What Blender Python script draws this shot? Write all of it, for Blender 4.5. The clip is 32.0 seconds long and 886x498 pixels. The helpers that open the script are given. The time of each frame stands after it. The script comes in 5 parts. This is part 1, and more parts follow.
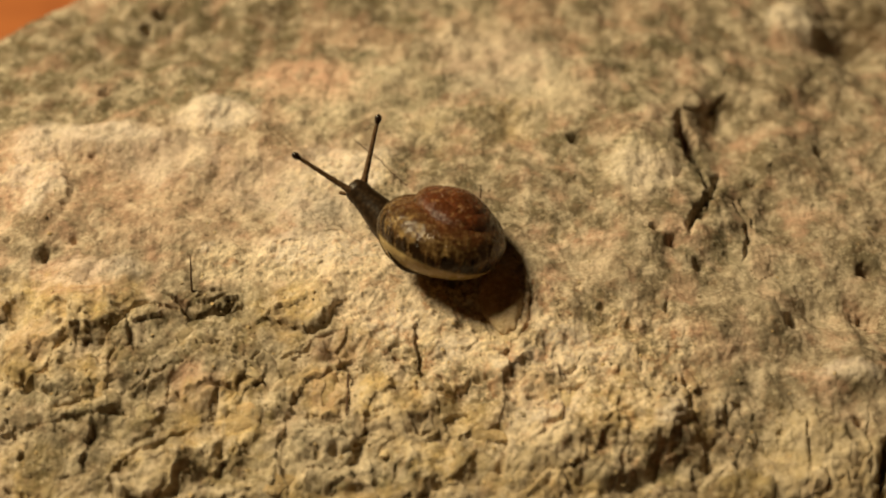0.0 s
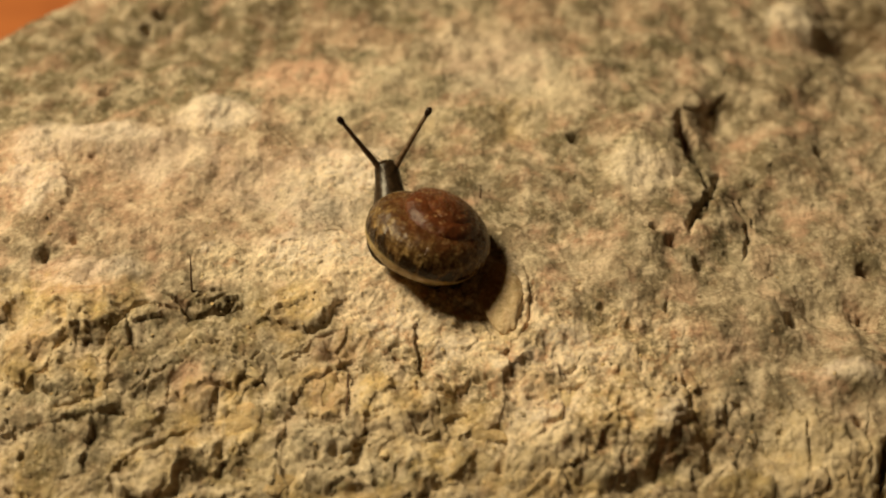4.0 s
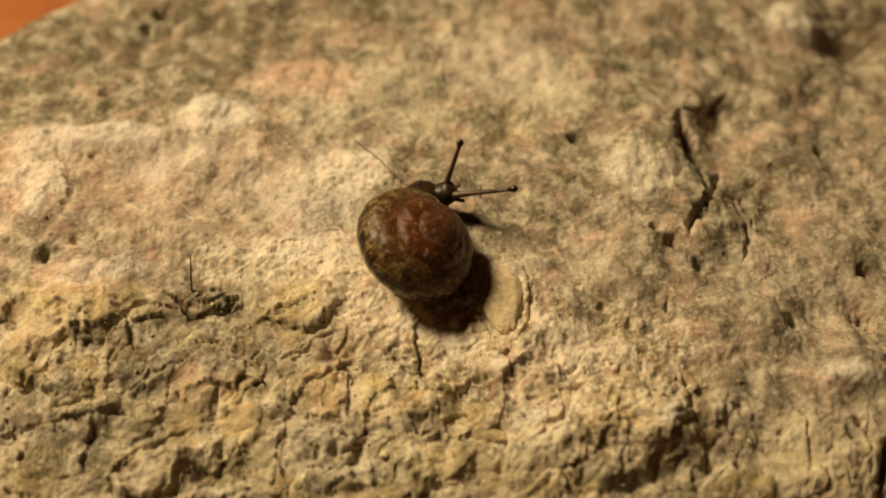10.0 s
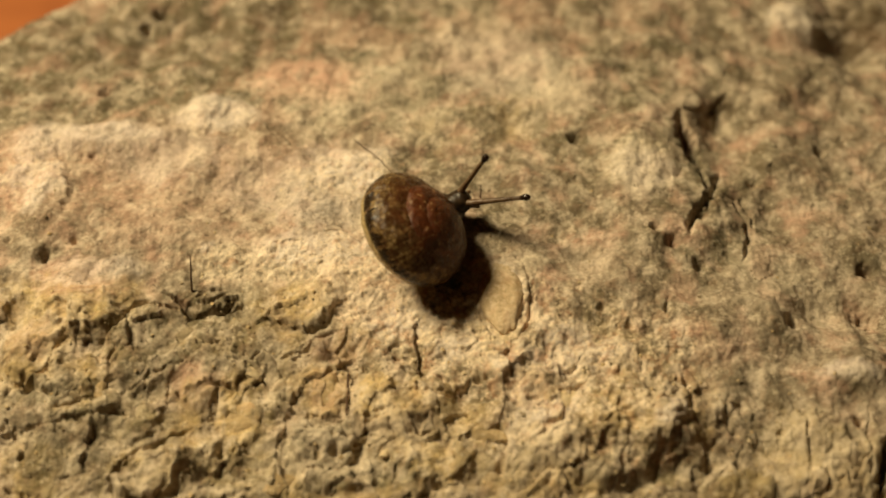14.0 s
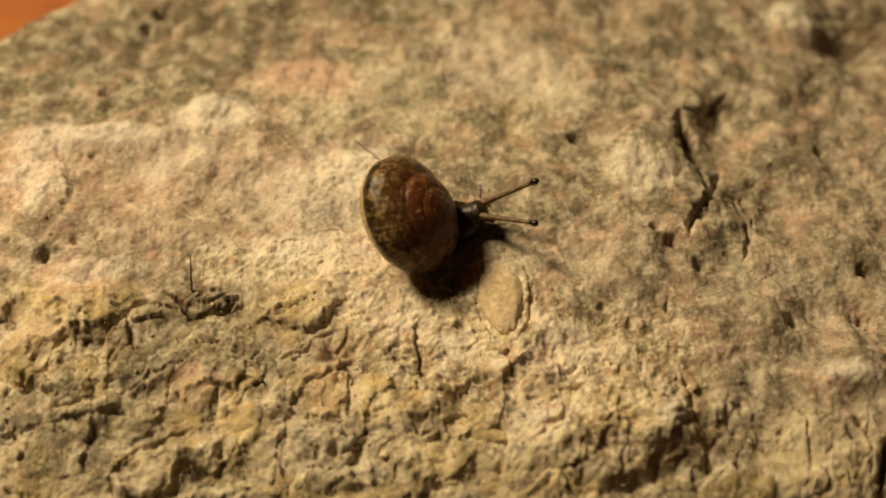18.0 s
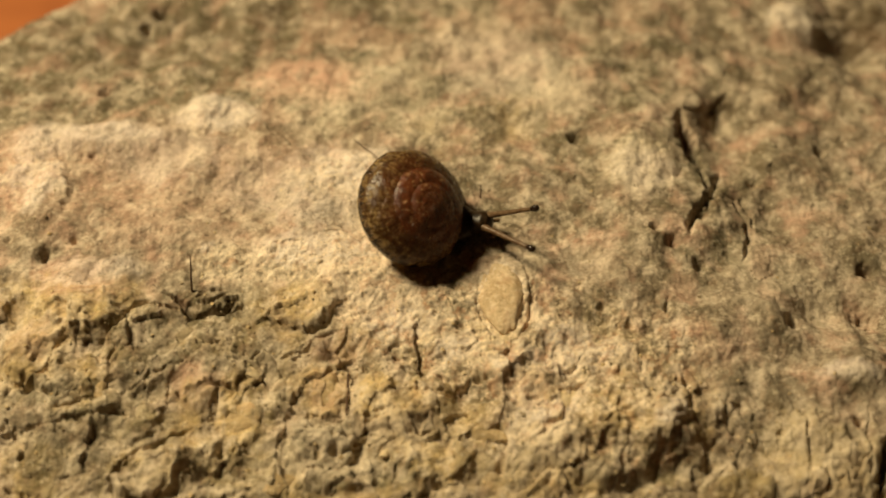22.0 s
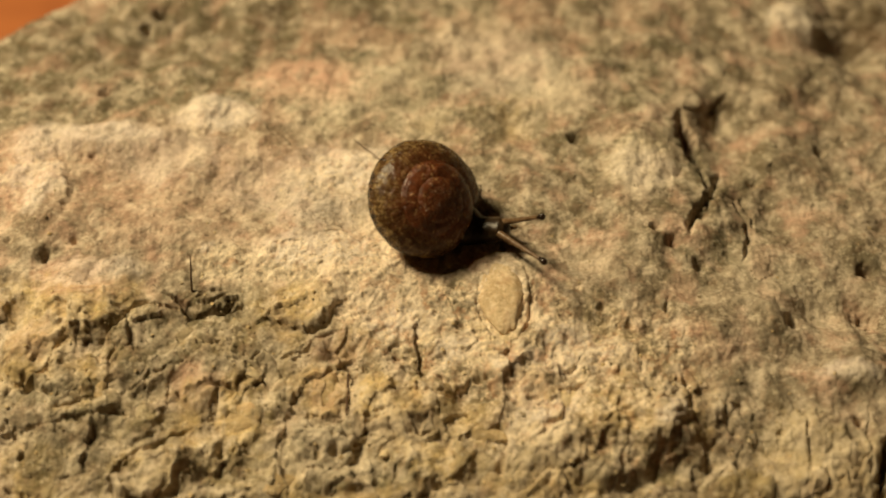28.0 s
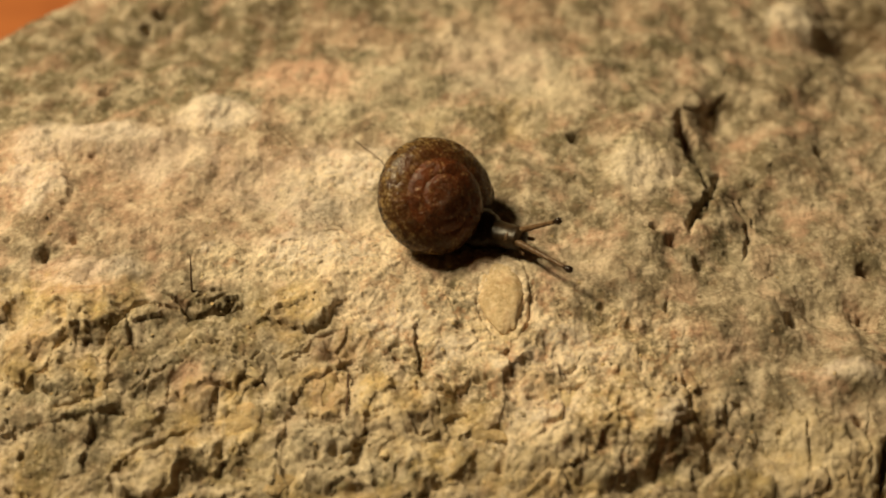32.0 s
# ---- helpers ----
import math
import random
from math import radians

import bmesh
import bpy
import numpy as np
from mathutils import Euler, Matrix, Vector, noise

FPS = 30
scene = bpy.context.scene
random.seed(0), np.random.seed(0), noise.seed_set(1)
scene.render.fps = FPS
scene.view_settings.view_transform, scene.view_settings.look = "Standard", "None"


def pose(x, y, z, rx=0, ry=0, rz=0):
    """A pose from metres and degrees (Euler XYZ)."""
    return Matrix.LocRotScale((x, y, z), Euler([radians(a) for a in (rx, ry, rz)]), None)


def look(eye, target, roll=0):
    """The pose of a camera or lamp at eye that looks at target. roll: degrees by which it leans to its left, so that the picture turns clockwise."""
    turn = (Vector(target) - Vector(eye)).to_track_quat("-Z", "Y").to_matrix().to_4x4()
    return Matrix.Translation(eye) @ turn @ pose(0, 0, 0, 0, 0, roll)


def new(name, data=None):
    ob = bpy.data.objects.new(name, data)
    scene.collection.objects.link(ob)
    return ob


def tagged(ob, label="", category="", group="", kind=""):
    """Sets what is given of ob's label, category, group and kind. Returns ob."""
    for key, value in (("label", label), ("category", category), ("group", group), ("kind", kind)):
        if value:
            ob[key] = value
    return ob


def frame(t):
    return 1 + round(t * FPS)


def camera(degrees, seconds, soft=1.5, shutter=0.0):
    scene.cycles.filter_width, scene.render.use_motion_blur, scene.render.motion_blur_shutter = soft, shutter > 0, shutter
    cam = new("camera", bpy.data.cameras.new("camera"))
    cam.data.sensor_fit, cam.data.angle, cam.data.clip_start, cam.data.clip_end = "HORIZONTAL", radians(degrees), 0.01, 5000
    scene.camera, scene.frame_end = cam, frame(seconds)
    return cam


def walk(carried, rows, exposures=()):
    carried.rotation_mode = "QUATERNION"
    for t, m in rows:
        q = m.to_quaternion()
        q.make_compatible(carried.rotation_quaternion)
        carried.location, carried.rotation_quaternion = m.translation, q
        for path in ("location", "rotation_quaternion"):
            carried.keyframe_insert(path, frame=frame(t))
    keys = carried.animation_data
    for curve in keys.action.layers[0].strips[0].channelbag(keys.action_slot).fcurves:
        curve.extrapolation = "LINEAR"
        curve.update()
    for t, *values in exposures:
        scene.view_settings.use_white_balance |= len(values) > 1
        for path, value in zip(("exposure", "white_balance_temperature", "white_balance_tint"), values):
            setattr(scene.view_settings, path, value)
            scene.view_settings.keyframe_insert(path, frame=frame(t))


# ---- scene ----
MM = 0.001


# ---- camera: a still macro view, down on the top of the rock ----
cam = camera(36, 32.0, soft=2.0)
EYE = (0.0, -0.12213, 0.14555)
walk(cam, [(0.0, look(EYE, (0, 0, 0))), (32.0, look(EYE, (0, 0, 0)))], exposures=[(0.0, 0.0), (32.0, 0.0)])
cam.data.dof.use_dof = True
cam.data.dof.focus_distance = 0.188
cam.data.dof.aperture_fstop = 10.5

# ---- light: one warm lamp above and beside the rock, a dim room round it ----
world = bpy.data.worlds.new("dim_room")
scene.world = world
world.use_nodes = True
world.node_tree.nodes["Background"].inputs["Color"].default_value = (1.0, 0.74, 0.45, 1)
world.node_tree.nodes["Background"].inputs["Strength"].default_value = 0.05

lamp_data = bpy.data.lights.new("desk_lamp_light", "AREA")
lamp_data.shape, lamp_data.size = "DISK", 0.13
lamp_data.energy = 3.58
lamp_data.color = (1.0, 0.806, 0.470)
lamp = new("desk_lamp_light", lamp_data)
LAMP_WAY = Vector((-0.585, 0.295, 0.755)).normalized()
lamp.matrix_world = look(LAMP_WAY * 0.5, (0, 0, 0))


# ---- materials ----
def material(name):
    m = bpy.data.materials.new(name)
    m.use_nodes = True
    nt = m.node_tree
    return m, nt, nt.nodes["Principled BSDF"]


def node(nt, kind, **inputs):
    n = nt.nodes.new(kind)
    for k, v in inputs.items():
        n.inputs[k.replace("_", " ")].default_value = v
    return n


def noise_node(nt, scale, detail=6.0, rough=0.6, coord=None, distortion=0.0):
    n = node(nt, "ShaderNodeTexNoise", Scale=scale, Detail=detail, Roughness=rough, Distortion=distortion)
    if coord is not None:
        nt.links.new(coord, n.inputs["Vector"])
    return n.outputs["Fac"]


def ramp(nt, fac, *stops):
    r = nt.nodes.new("ShaderNodeValToRGB")
    els = r.color_ramp.elements
    while len(els) < len(stops):
        els.new(0.5)
    for e, (p, c) in zip(els, stops):
        e.position = p
        e.color = (c, c, c, 1) if isinstance(c, float) else (*c, 1)
    nt.links.new(fac, r.inputs["Fac"])
    return r.outputs["Color"]


def mix(nt, fac, a, b, how="MIX"):
    n = nt.nodes.new("ShaderNodeMix")
    n.data_type, n.blend_type = "RGBA", how
    for sock, v in ((n.inputs[0], fac), (n.inputs[6], a), (n.inputs[7], b)):
        if isinstance(v, (int, float)):
            sock.default_value = v
        elif isinstance(v, tuple):
            sock.default_value = (*v, 1)
        else:
            nt.links.new(v, sock)
    return n.outputs[2]


def maths(nt, how, a, b=0.0):
    n = nt.nodes.new("ShaderNodeMath")
    n.operation = how
    n.use_clamp = how in ("ADD", "MULTIPLY")
    for sock, v in ((n.inputs[0], a), (n.inputs[1], b)):
        if isinstance(v, (int, float)):
            sock.default_value = v
        else:
            nt.links.new(v, sock)
    return n.outputs[0]


def bump(nt, bsdf, height, strength, distance, before=None):
    n = node(nt, "ShaderNodeBump", Strength=strength, Distance=distance)
    nt.links.new(height, n.inputs["Height"])
    if before is not None:
        nt.links.new(before, n.inputs["Normal"])
    nt.links.new(n.outputs["Normal"], bsdf.inputs["Normal"])
    return n.outputs["Normal"]


def object_coords(nt):
    return nt.nodes.new("ShaderNodeTexCoord").outputs["Object"]


def attribute(nt, name):
    n = nt.nodes.new("ShaderNodeAttribute")
    n.attribute_name = name
    return n.outputs["Fac"]


def limestone(name, tints=True, dark=(0.235, 0.190, 0.136), light=(0.53, 0.42, 0.315), crumbly=0.0):
    m, nt, b = material(name)
    co = object_coords(nt)
    base = mix(nt, ramp(nt, noise_node(nt, 150, 8, 0.62, co, 0.4), (0.38, 0.0), (0.60, 1.0)), dark, light)
    broad = ramp(nt, noise_node(nt, 62, 4, 0.6, co, 0.8), (0.40, 0.0), (0.60, 1.0))
    base = mix(nt, broad, mix(nt, 0.52 if tints else 0.1, base, (0.125, 0.095, 0.050)), base)
    veil = ramp(nt, noise_node(nt, 420, 5, 0.65, co, 0.6), (0.34, 0.68), (0.54, 1.0))
    if tints:
        for layer, tone in (("ochre", (0.60, 0.45, 0.21)), ("grime_shade", (0.140, 0.121, 0.070))):
            base = mix(nt, maths(nt, "MULTIPLY", attribute(nt, layer), veil), base, tone)
    blot = ramp(nt, noise_node(nt, 480, 7, 0.66, co, 0.5), (0.41, 0.0), (0.57, 1.0))
    base = mix(nt, blot, mix(nt, 0.50 if tints else 0.2, base, (0.12, 0.082, 0.042)), base)
    rosy = ramp(nt, noise_node(nt, 330, 4, 0.6, co, 0.8), (0.54, 0.0), (0.64, 1.0))
    base = mix(nt, maths(nt, "MULTIPLY", rosy, 0.22), base, (0.40, 0.235, 0.145))
    dapple = ramp(nt, noise_node(nt, 230, 5, 0.6, co, 0.4), (0.53, 0.0), (0.64, 1.0))
    base = mix(nt, maths(nt, "MULTIPLY", dapple, 0.42 if tints else 0.1), base, (0.74, 0.63, 0.48))
    flecks = ramp(nt, noise_node(nt, 1050, 5, 0.66, co), (0.54, 0.0), (0.66, 1.0))
    base = mix(nt, maths(nt, "MULTIPLY", flecks, 0.42), base, (0.78, 0.68, 0.51))
    if tints:
        veil = maths(nt, "MULTIPLY", veil, ramp(nt, noise_node(nt, 800, 6, 0.7, co, 0.6), (0.38, 0.45), (0.54, 1.0)))
        for layer, tone in (("pink", (0.64, 0.40, 0.30)), ("pale", (0.84, 0.725, 0.555)), ("chalk_lit", (0.84, 0.745, 0.67)), ("soil_shade", (0.080, 0.052, 0.022))):
            base = mix(nt, maths(nt, "MULTIPLY", attribute(nt, layer), veil), base, tone)
    if tints or crumbly:
        crust = attribute(nt, "crust") if tints else crumbly
        specks = ramp(nt, noise_node(nt, 1250, 6, 0.72, co, 0.3), (0.49, 0.0), (0.60, 1.0))
        base = mix(nt, maths(nt, "MULTIPLY", maths(nt, "MULTIPLY", crust, specks), 0.75), base, (0.91, 0.745, 0.525))
        dints = ramp(nt, noise_node(nt, 850, 6, 0.72, co, 0.5), (0.56, 0.0), (0.66, 1.0))
        base = mix(nt, maths(nt, "MULTIPLY", maths(nt, "MULTIPLY", crust, dints), 0.7), base, (0.22, 0.135, 0.068))
        rusty = ramp(nt, noise_node(nt, 400, 6, 0.72, co, 0.4), (0.52, 0.0), (0.62, 1.0))
        base = mix(nt, maths(nt, "MULTIPLY", maths(nt, "MULTIPLY", crust, rusty), 0.6), base, (0.42, 0.215, 0.115))
    if tints:
        bloom = ramp(nt, noise_node(nt, 300, 7, 0.70, co, 0.4), (0.51, 0.0), (0.60, 1.0))
        bloom = maths(nt, "MULTIPLY", bloom, maths(nt, "ADD", maths(nt, "MULTIPLY", attribute(nt, "crust"), 0.30), 0.30))
        base = mix(nt, bloom, base, (0.90, 0.77, 0.61))
        specks = ramp(nt, noise_node(nt, 640, 6, 0.75, co, 0.3), (0.60, 0.0), (0.66, 1.0))
        base = mix(nt, maths(nt, "MULTIPLY", specks, 0.7), base, (0.085, 0.055, 0.030))
    grain = ramp(nt, noise_node(nt, 2100, 5, 0.72, co), (0.33, 0.0), (0.47, 1.0))
    base = mix(nt, grain, mix(nt, 0.36, base, (0.10, 0.068, 0.036)), base)
    nt.links.new(base, b.inputs["Base Color"])
    b.inputs["Roughness"].default_value = 0.8
    b.inputs["Specular IOR Level"].default_value = 0.3
    n1 = bump(nt, b, noise_node(nt, 1000, 8, 0.66, co), 0.34, 0.0006)
    bump(nt, b, noise_node(nt, 3800, 4, 0.7, co), 0.3, 0.0002, n1)
    return m


def plain(name, colour, rough=0.6, second=None, scale=300.0, bump_d=0.0, spec=0.4):
    m, nt, b = material(name)
    co = object_coords(nt)
    f = ramp(nt, noise_node(nt, scale, 6, 0.65, co), (0.35, 0.0), (0.65, 1.0))
    nt.links.new(mix(nt, f, colour, second or tuple(c * 0.7 for c in colour)), b.inputs["Base Color"])
    b.inputs["Roughness"].default_value = rough
    b.inputs["Specular IOR Level"].default_value = spec
    if bump_d:
        bump(nt, b, noise_node(nt, scale * 3, 5, 0.6, co), 0.6, bump_d)
    return m


LIMESTONE = limestone("limestone")
CHIP_OCHRE = limestone("limestone_ochre", False, (0.46, 0.335, 0.17), (0.72, 0.545, 0.31), 0.3)
CHIP_PALE = limestone("limestone_pale", False, (0.70, 0.55, 0.33), (0.92, 0.78, 0.53))
CHIP_GREY = limestone("limestone_grey", False, (0.24, 0.19, 0.115), (0.46, 0.37, 0.235))
TABLE = plain("orange_wood", (0.47, 0.155, 0.042), 0.45, (0.33, 0.10, 0.028), 30.0, 0.0002)
WALL = plain("painted_wall", (0.60, 0.52, 0.40), 0.8, (0.55, 0.47, 0.36), 4.0, 0.0005)


# ---- the rock: a boulder worked as one weathered surface, in millimetres ----
def axis(lo, hi, step, pad, count):
    mid = np.arange(lo, hi, step)
    return np.concatenate([np.linspace(lo - pad, lo, count, endpoint=False), mid, np.linspace(mid[-1] + step, hi + pad, count)])


XS = axis(-84.0, 84.0, 0.165, 26.0, 20)
YS = axis(-50.0, 80.0, 0.165, 26.0, 20)
GX, GY = np.meshgrid(XS, YS)
LATTICE = np.random.RandomState(7)
PERM = LATTICE.permutation(512)
GRAD = LATTICE.uniform(0, 2 * math.pi, 512)


def soft(v, k):
    """A ramp that is 0 below zero and v above it, with a knee of width k."""
    return k * np.logaddexp(0.0, v / k)


def smooth(v):
    v = np.clip(v, 0.0, 1.0)
    return v * v * (3 - 2 * v)


def gnoise(x, y, seed=0):
    """Gradient noise, about -1 to 1."""
    xi, yi = np.floor(x).astype(int), np.floor(y).astype(int)
    xf, yf = x - xi, y - yi

    def corner(dx, dy):
        a = GRAD[(PERM[(xi + dx + seed * 31) % 512] + (yi + dy) * 57 + seed * 101) % 512]
        return np.cos(a) * (xf - dx) + np.sin(a) * (yf - dy)

    u, v = xf * xf * xf * (xf * (xf * 6 - 15) + 10), yf * yf * yf * (yf * (yf * 6 - 15) + 10)
    low = corner(0, 0) * (1 - u) + corner(1, 0) * u
    high = corner(0, 1) * (1 - u) + corner(1, 1) * u
    return 1.5 * (low * (1 - v) + high * v)


def fbm(x, y, size, octaves, seed, gain=0.5):
    total, amp, f = 0.0, 1.0, 1.0 / size
    for i in range(octaves):
        total = total + amp * gnoise(x * f + 17.3 * i, y * f - 9.1 * i, seed + i)
        amp, f = amp * gain, f * 2.03
    return total


def blocks(x, y, size, seed, tilt):
    """Broken facets: each cell of an irregular mosaic lies at its own level and tilt. Also gives how near a point is to a joint."""
    u, v = x / size, y / size
    xi, yi = np.floor(u).astype(int), np.floor(v).astype(int)
    best, second, level = np.full(u.shape, 9.0), np.full(u.shape, 9.0), np.zeros(u.shape)
    for dx in (-1, 0, 1):
        for dy in (-1, 0, 1):
            h = (PERM[(xi + dx + seed * 13) % 512] + (yi + dy) * 71) % 512
            cx = xi + dx + 0.5 + 0.42 * np.cos(GRAD[h])
            cy = yi + dy + 0.5 + 0.42 * np.sin(GRAD[(h * 3 + 5) % 512])
            d = np.hypot(u - cx, v - cy)
            a = GRAD[(h * 7 + 11) % 512]
            plane = tilt * (np.cos(a) * (u - cx) + np.sin(a) * (v - cy)) + 0.5 * np.sin(a * 5)
            near = d < best
            second = np.where(near, best, np.minimum(second, d))
            level = np.where(near, plane, level)
            best = np.where(near, d, best)
    return level * size, (second - best) * size


RIDGE_X = (-110, -61, -45, -30, -13, 0, 13, 25, 36, 60, 110)
RIDGE_Y = (-4, -4, -6, -2, -5, -10, -12, -13, -18, -27, -34)


def lie(x, y):
    """The lie of the rock: a top that slopes off behind a ridge, and a steep front."""
    s = y - np.interp(x, RIDGE_X, RIDGE_Y)
    z = -0.27 * soft(-s, 4.0) - 0.06 * soft(s - 12, 5.0)
    z = z - 0.10 * soft(x - 34, 5.0)
    z = z - 3.2 * soft(EDGE[0] * x + EDGE[1] * y - EDGE[2], 1.6)
    return z


def window(x, y, reach):
    i0, i1 = np.searchsorted(XS, (x - reach, x + reach))
    j0, j1 = np.searchsorted(YS, (y - reach, y + reach))
    return slice(j0, max(j1, j0 + 1)), slice(i0, max(i1, i0 + 1))


def swell(x, y, rx, ry, h, turn=0.0, flat=1.0):
    """A lump (or, below zero, a hollow) with an uneven outline."""
    w = window(x, y, 2.6 * max(rx, ry))
    c, s = math.cos(radians(turn)), math.sin(radians(turn))
    dx, dy = GX[w] + WX[w] - x, GY[w] + WY[w] - y
    d = ((c * dx + s * dy) / rx) ** 2 + ((c * dy - s * dx) / ry) ** 2
    HEIGHT[w] += h * np.exp(-d ** flat)


def along(w, points):
    """Distance to a broken line, and how far along it (0 to 1) the nearest point lies."""
    px, py = GX[w] + WX[w] * 0.6, GY[w] + WY[w] * 0.6
    best, where = np.full(px.shape, 1e9), np.zeros(px.shape)
    side = np.zeros(px.shape)
    n = len(points) - 1
    for i in range(n):
        (ax, ay), (bx, by) = points[i], points[i + 1]
        ux, uy = bx - ax, by - ay
        q = ux * ux + uy * uy + 1e-9
        t = np.clip(((px - ax) * ux + (py - ay) * uy) / q, 0, 1)
        d = np.hypot(px - ax - t * ux, py - ay - t * uy)
        near = d < best
        side = np.where(near, (py - ay) * ux - (px - ax) * uy, side)
        where = np.where(near, (i + t) / n, where)
        best = np.where(near, d, best)
    return best, where, side


def crack(width, depth, *points):
    """A fissure along a broken line: steep walls, tapered ends, a ragged course."""
    mx, my = np.mean(points, axis=0)
    reach = max(math.hypot(x - mx, y - my) for x, y in points) + 3 * width + 1.5
    w = window(mx, my, reach)
    d, t, _ = along(w, points)
    taper = smooth(np.minimum(t, 1 - t) * 5 + 0.25)
    wide = 0.62 * width * (0.4 + 0.6 * taper) * (1 + 0.35 * np.sin(9 * t + mx) * np.cos(23 * t + my))
    d = d * (1 + 0.3 * RAG[w]) + 0.22 * np.abs(RAG[w])
    HEIGHT[w] -= 0.72 * depth * taper * np.clip(1 - d / wide, 0, 1) ** 1.4


def plate(x, y, rx, ry, h, turn=0.0, lean=0.0):
    """A flake or block that stands proud of the stone, with a steep, chipped edge; lean tips it up towards the viewer."""
    w = window(x, y, 1.9 * max(rx, ry))
    c, s = math.cos(radians(turn)), math.sin(radians(turn))
    dx, dy = GX[w] + 0.7 * WX[w] - x, GY[w] + 0.7 * WY[w] - y
    d = np.sqrt(((c * dx + s * dy) / rx) ** 2 + ((c * dy - s * dx) / ry) ** 2) + 0.10 * RAG[w]
    HEIGHT[w] += (h - lean * dy / ry) * (1 - smooth((d - 0.74) / 0.42))


def pit(x, y, r, depth):
    w = window(x, y, 3 * r + 1)
    d = np.hypot(GX[w] + WX[w] * 0.5 - x, GY[w] + WY[w] * 0.5 - y) + 0.3 * r * RAG[w]
    HEIGHT[w] -= depth * np.clip(1 - d / (1.5 * r), 0, 1) ** 1.3


# the dark layers also carry painted shade, the pale ones painted highlights
TINTS = {k: np.zeros(GX.shape) for k in ("ochre", "grime_shade", "pink", "pale", "chalk_lit", "soil_shade", "crust")}


def stain(kind, x, y, rx, ry, amount, turn=0.0):
    """A patch of mineral colour, or of painted shade or highlight, with a broken edge."""
    w = window(x, y, 2.2 * max(rx, ry))
    c, s = math.cos(radians(turn)), math.sin(radians(turn))
    dx, dy = GX[w] + 1.4 * WX[w] - x, GY[w] + 1.4 * WY[w] - y
    d = np.hypot((c * dx + s * dy) / rx, (c * dy - s * dx) / ry) + 0.25 * RAG[w]
    TINTS[kind][w] = np.maximum(TINTS[kind][w], amount * (1 - smooth((d - 0.55) / 0.75)))


EDGE = (-0.704, 0.711, 87.6)

# a slow wander that bends every outline, and a quick one that frays it
WX, WY = fbm(GX, GY, 5.0, 3, 40) * 0.7, fbm(GX, GY, 5.0, 3, 50) * 0.7
RAG = fbm(GX, GY, 1.1, 2, 60)
HEIGHT = lie(GX, GY)

# large forms
swell(39.46, -28.26, 5.76, 6.62, -0.7)
swell(43.57, 24.02, 4.9, 12.32, -3.2)
swell(49.1, 3.19, 5.02, 11.22, -2.2)
swell(19.5, -24.36, 10.24, 6.01, 1.5)
swell(29.96, 18.44, 6.39, 7.43, 2.2)
swell(-33.92, 26.31, 6.48, 5.17, 1.6)
swell(-51.91, 23.21, 10.2, 3.84, 1.5)
swell(-60.42, 16.97, 5.01, 7.23, 1.2)
swell(-57.51, 10.57, 3.26, 3.97, 1.2)
swell(-48.94, -7.08, 5.44, 3.92, 1.4)
swell(60.28, 57.54, 4.54, 5.67, 2.0)
swell(69.42, 54.08, 6.05, 8.5, -5)
swell(43.37, 31.87, 2.57, 2.96, -2.5)
swell(23.35, -27.36, 7.59, 4.05, 1.2)
swell(28.16, -28.76, 3.22, 2.22, 0.7)
swell(8.7, -16.14, 8.98, 3.21, 0.8)
swell(53.86, -7.98, 4.84, 4.07, -2.5)
swell(58.52, -8.53, 2.83, 4.64, -2.5)
swell(55.31, -18.32, 4.63, 2.71, 1.5)
swell(36.69, -34.67, 6.34, 3.53, 1.2)
swell(51.22, -31.95, 3.95, 4.36, 1.5)
swell(-44.29, 45.12, 11, 5.67, -1.5)
swell(-6.3, -17.18, 6.02, 1.97, -0.8)
swell(-26.31, -23.3, 5.23, 5.25, 0.8)
swell(-37.51, -30.12, 4.31, 2.89, 0.9)

# broken blocks on the steep front, smoother weathered swells on the top
SOUTH = GY - np.interp(GX, RIDGE_X, RIDGE_Y)
FRONT = smooth((-SOUTH - 1.0) / 5.0)
CALM = np.exp(-((GX - 0.0) / 9.0) ** 2 - ((GY - 1.0) / 6.0) ** 2)
LEFT = 1 - smooth((GX - 8.0) / 14.0)
lev, joint = blocks(GX + 1.6 * WX, (GY + 1.6 * WY) * 1.15, 7.0, 3, 0.6)
HEIGHT += FRONT * (0.25 + 0.75 * LEFT) * 0.13 * lev
lev, joint = blocks(GX * 1.05 + 1.4 * WX, GY + 1.4 * WY, 3.2, 9, 0.6)
HEIGHT += (0.20 + 0.80 * FRONT) * (1 - 0.8 * CALM) * (0.13 * lev - 0.09 * (1 - smooth(joint / 0.5)))


def creased(size, seed, soft_by=0.16):
    """Rounded lumps with gentle furrows between them."""
    n = gnoise((GX + WX) / size, (GY + WY) / size, seed)
    return np.sqrt(n * n + soft_by * soft_by) - soft_by


rounded = creased(6.0, 21) + 0.5 * creased(2.7, 22) + 0.2 * creased(1.3, 23) + 1.5 * creased(10.0, 24)
HEIGHT += (0.36 + 0.10 * FRONT) * (1 - 0.85 * CALM) * (rounded - 0.8)
HEIGHT += (1 - 0.85 * CALM) * (1.2 * fbm(GX, GY, 11.0, 3, 70) + 0.16 * fbm(GX, GY, 2.2, 3, 80, 0.5))
HEIGHT += 0.085 * fbm(GX, GY, 0.9, 3, 90, 0.62)
pores = fbm(GX, GY, 1.7, 2, 120)
HEIGHT -= 0.12 * smooth((pores - 0.60) / 0.5) * (0.25 + 0.75 * FRONT) * (1 - 0.7 * CALM)

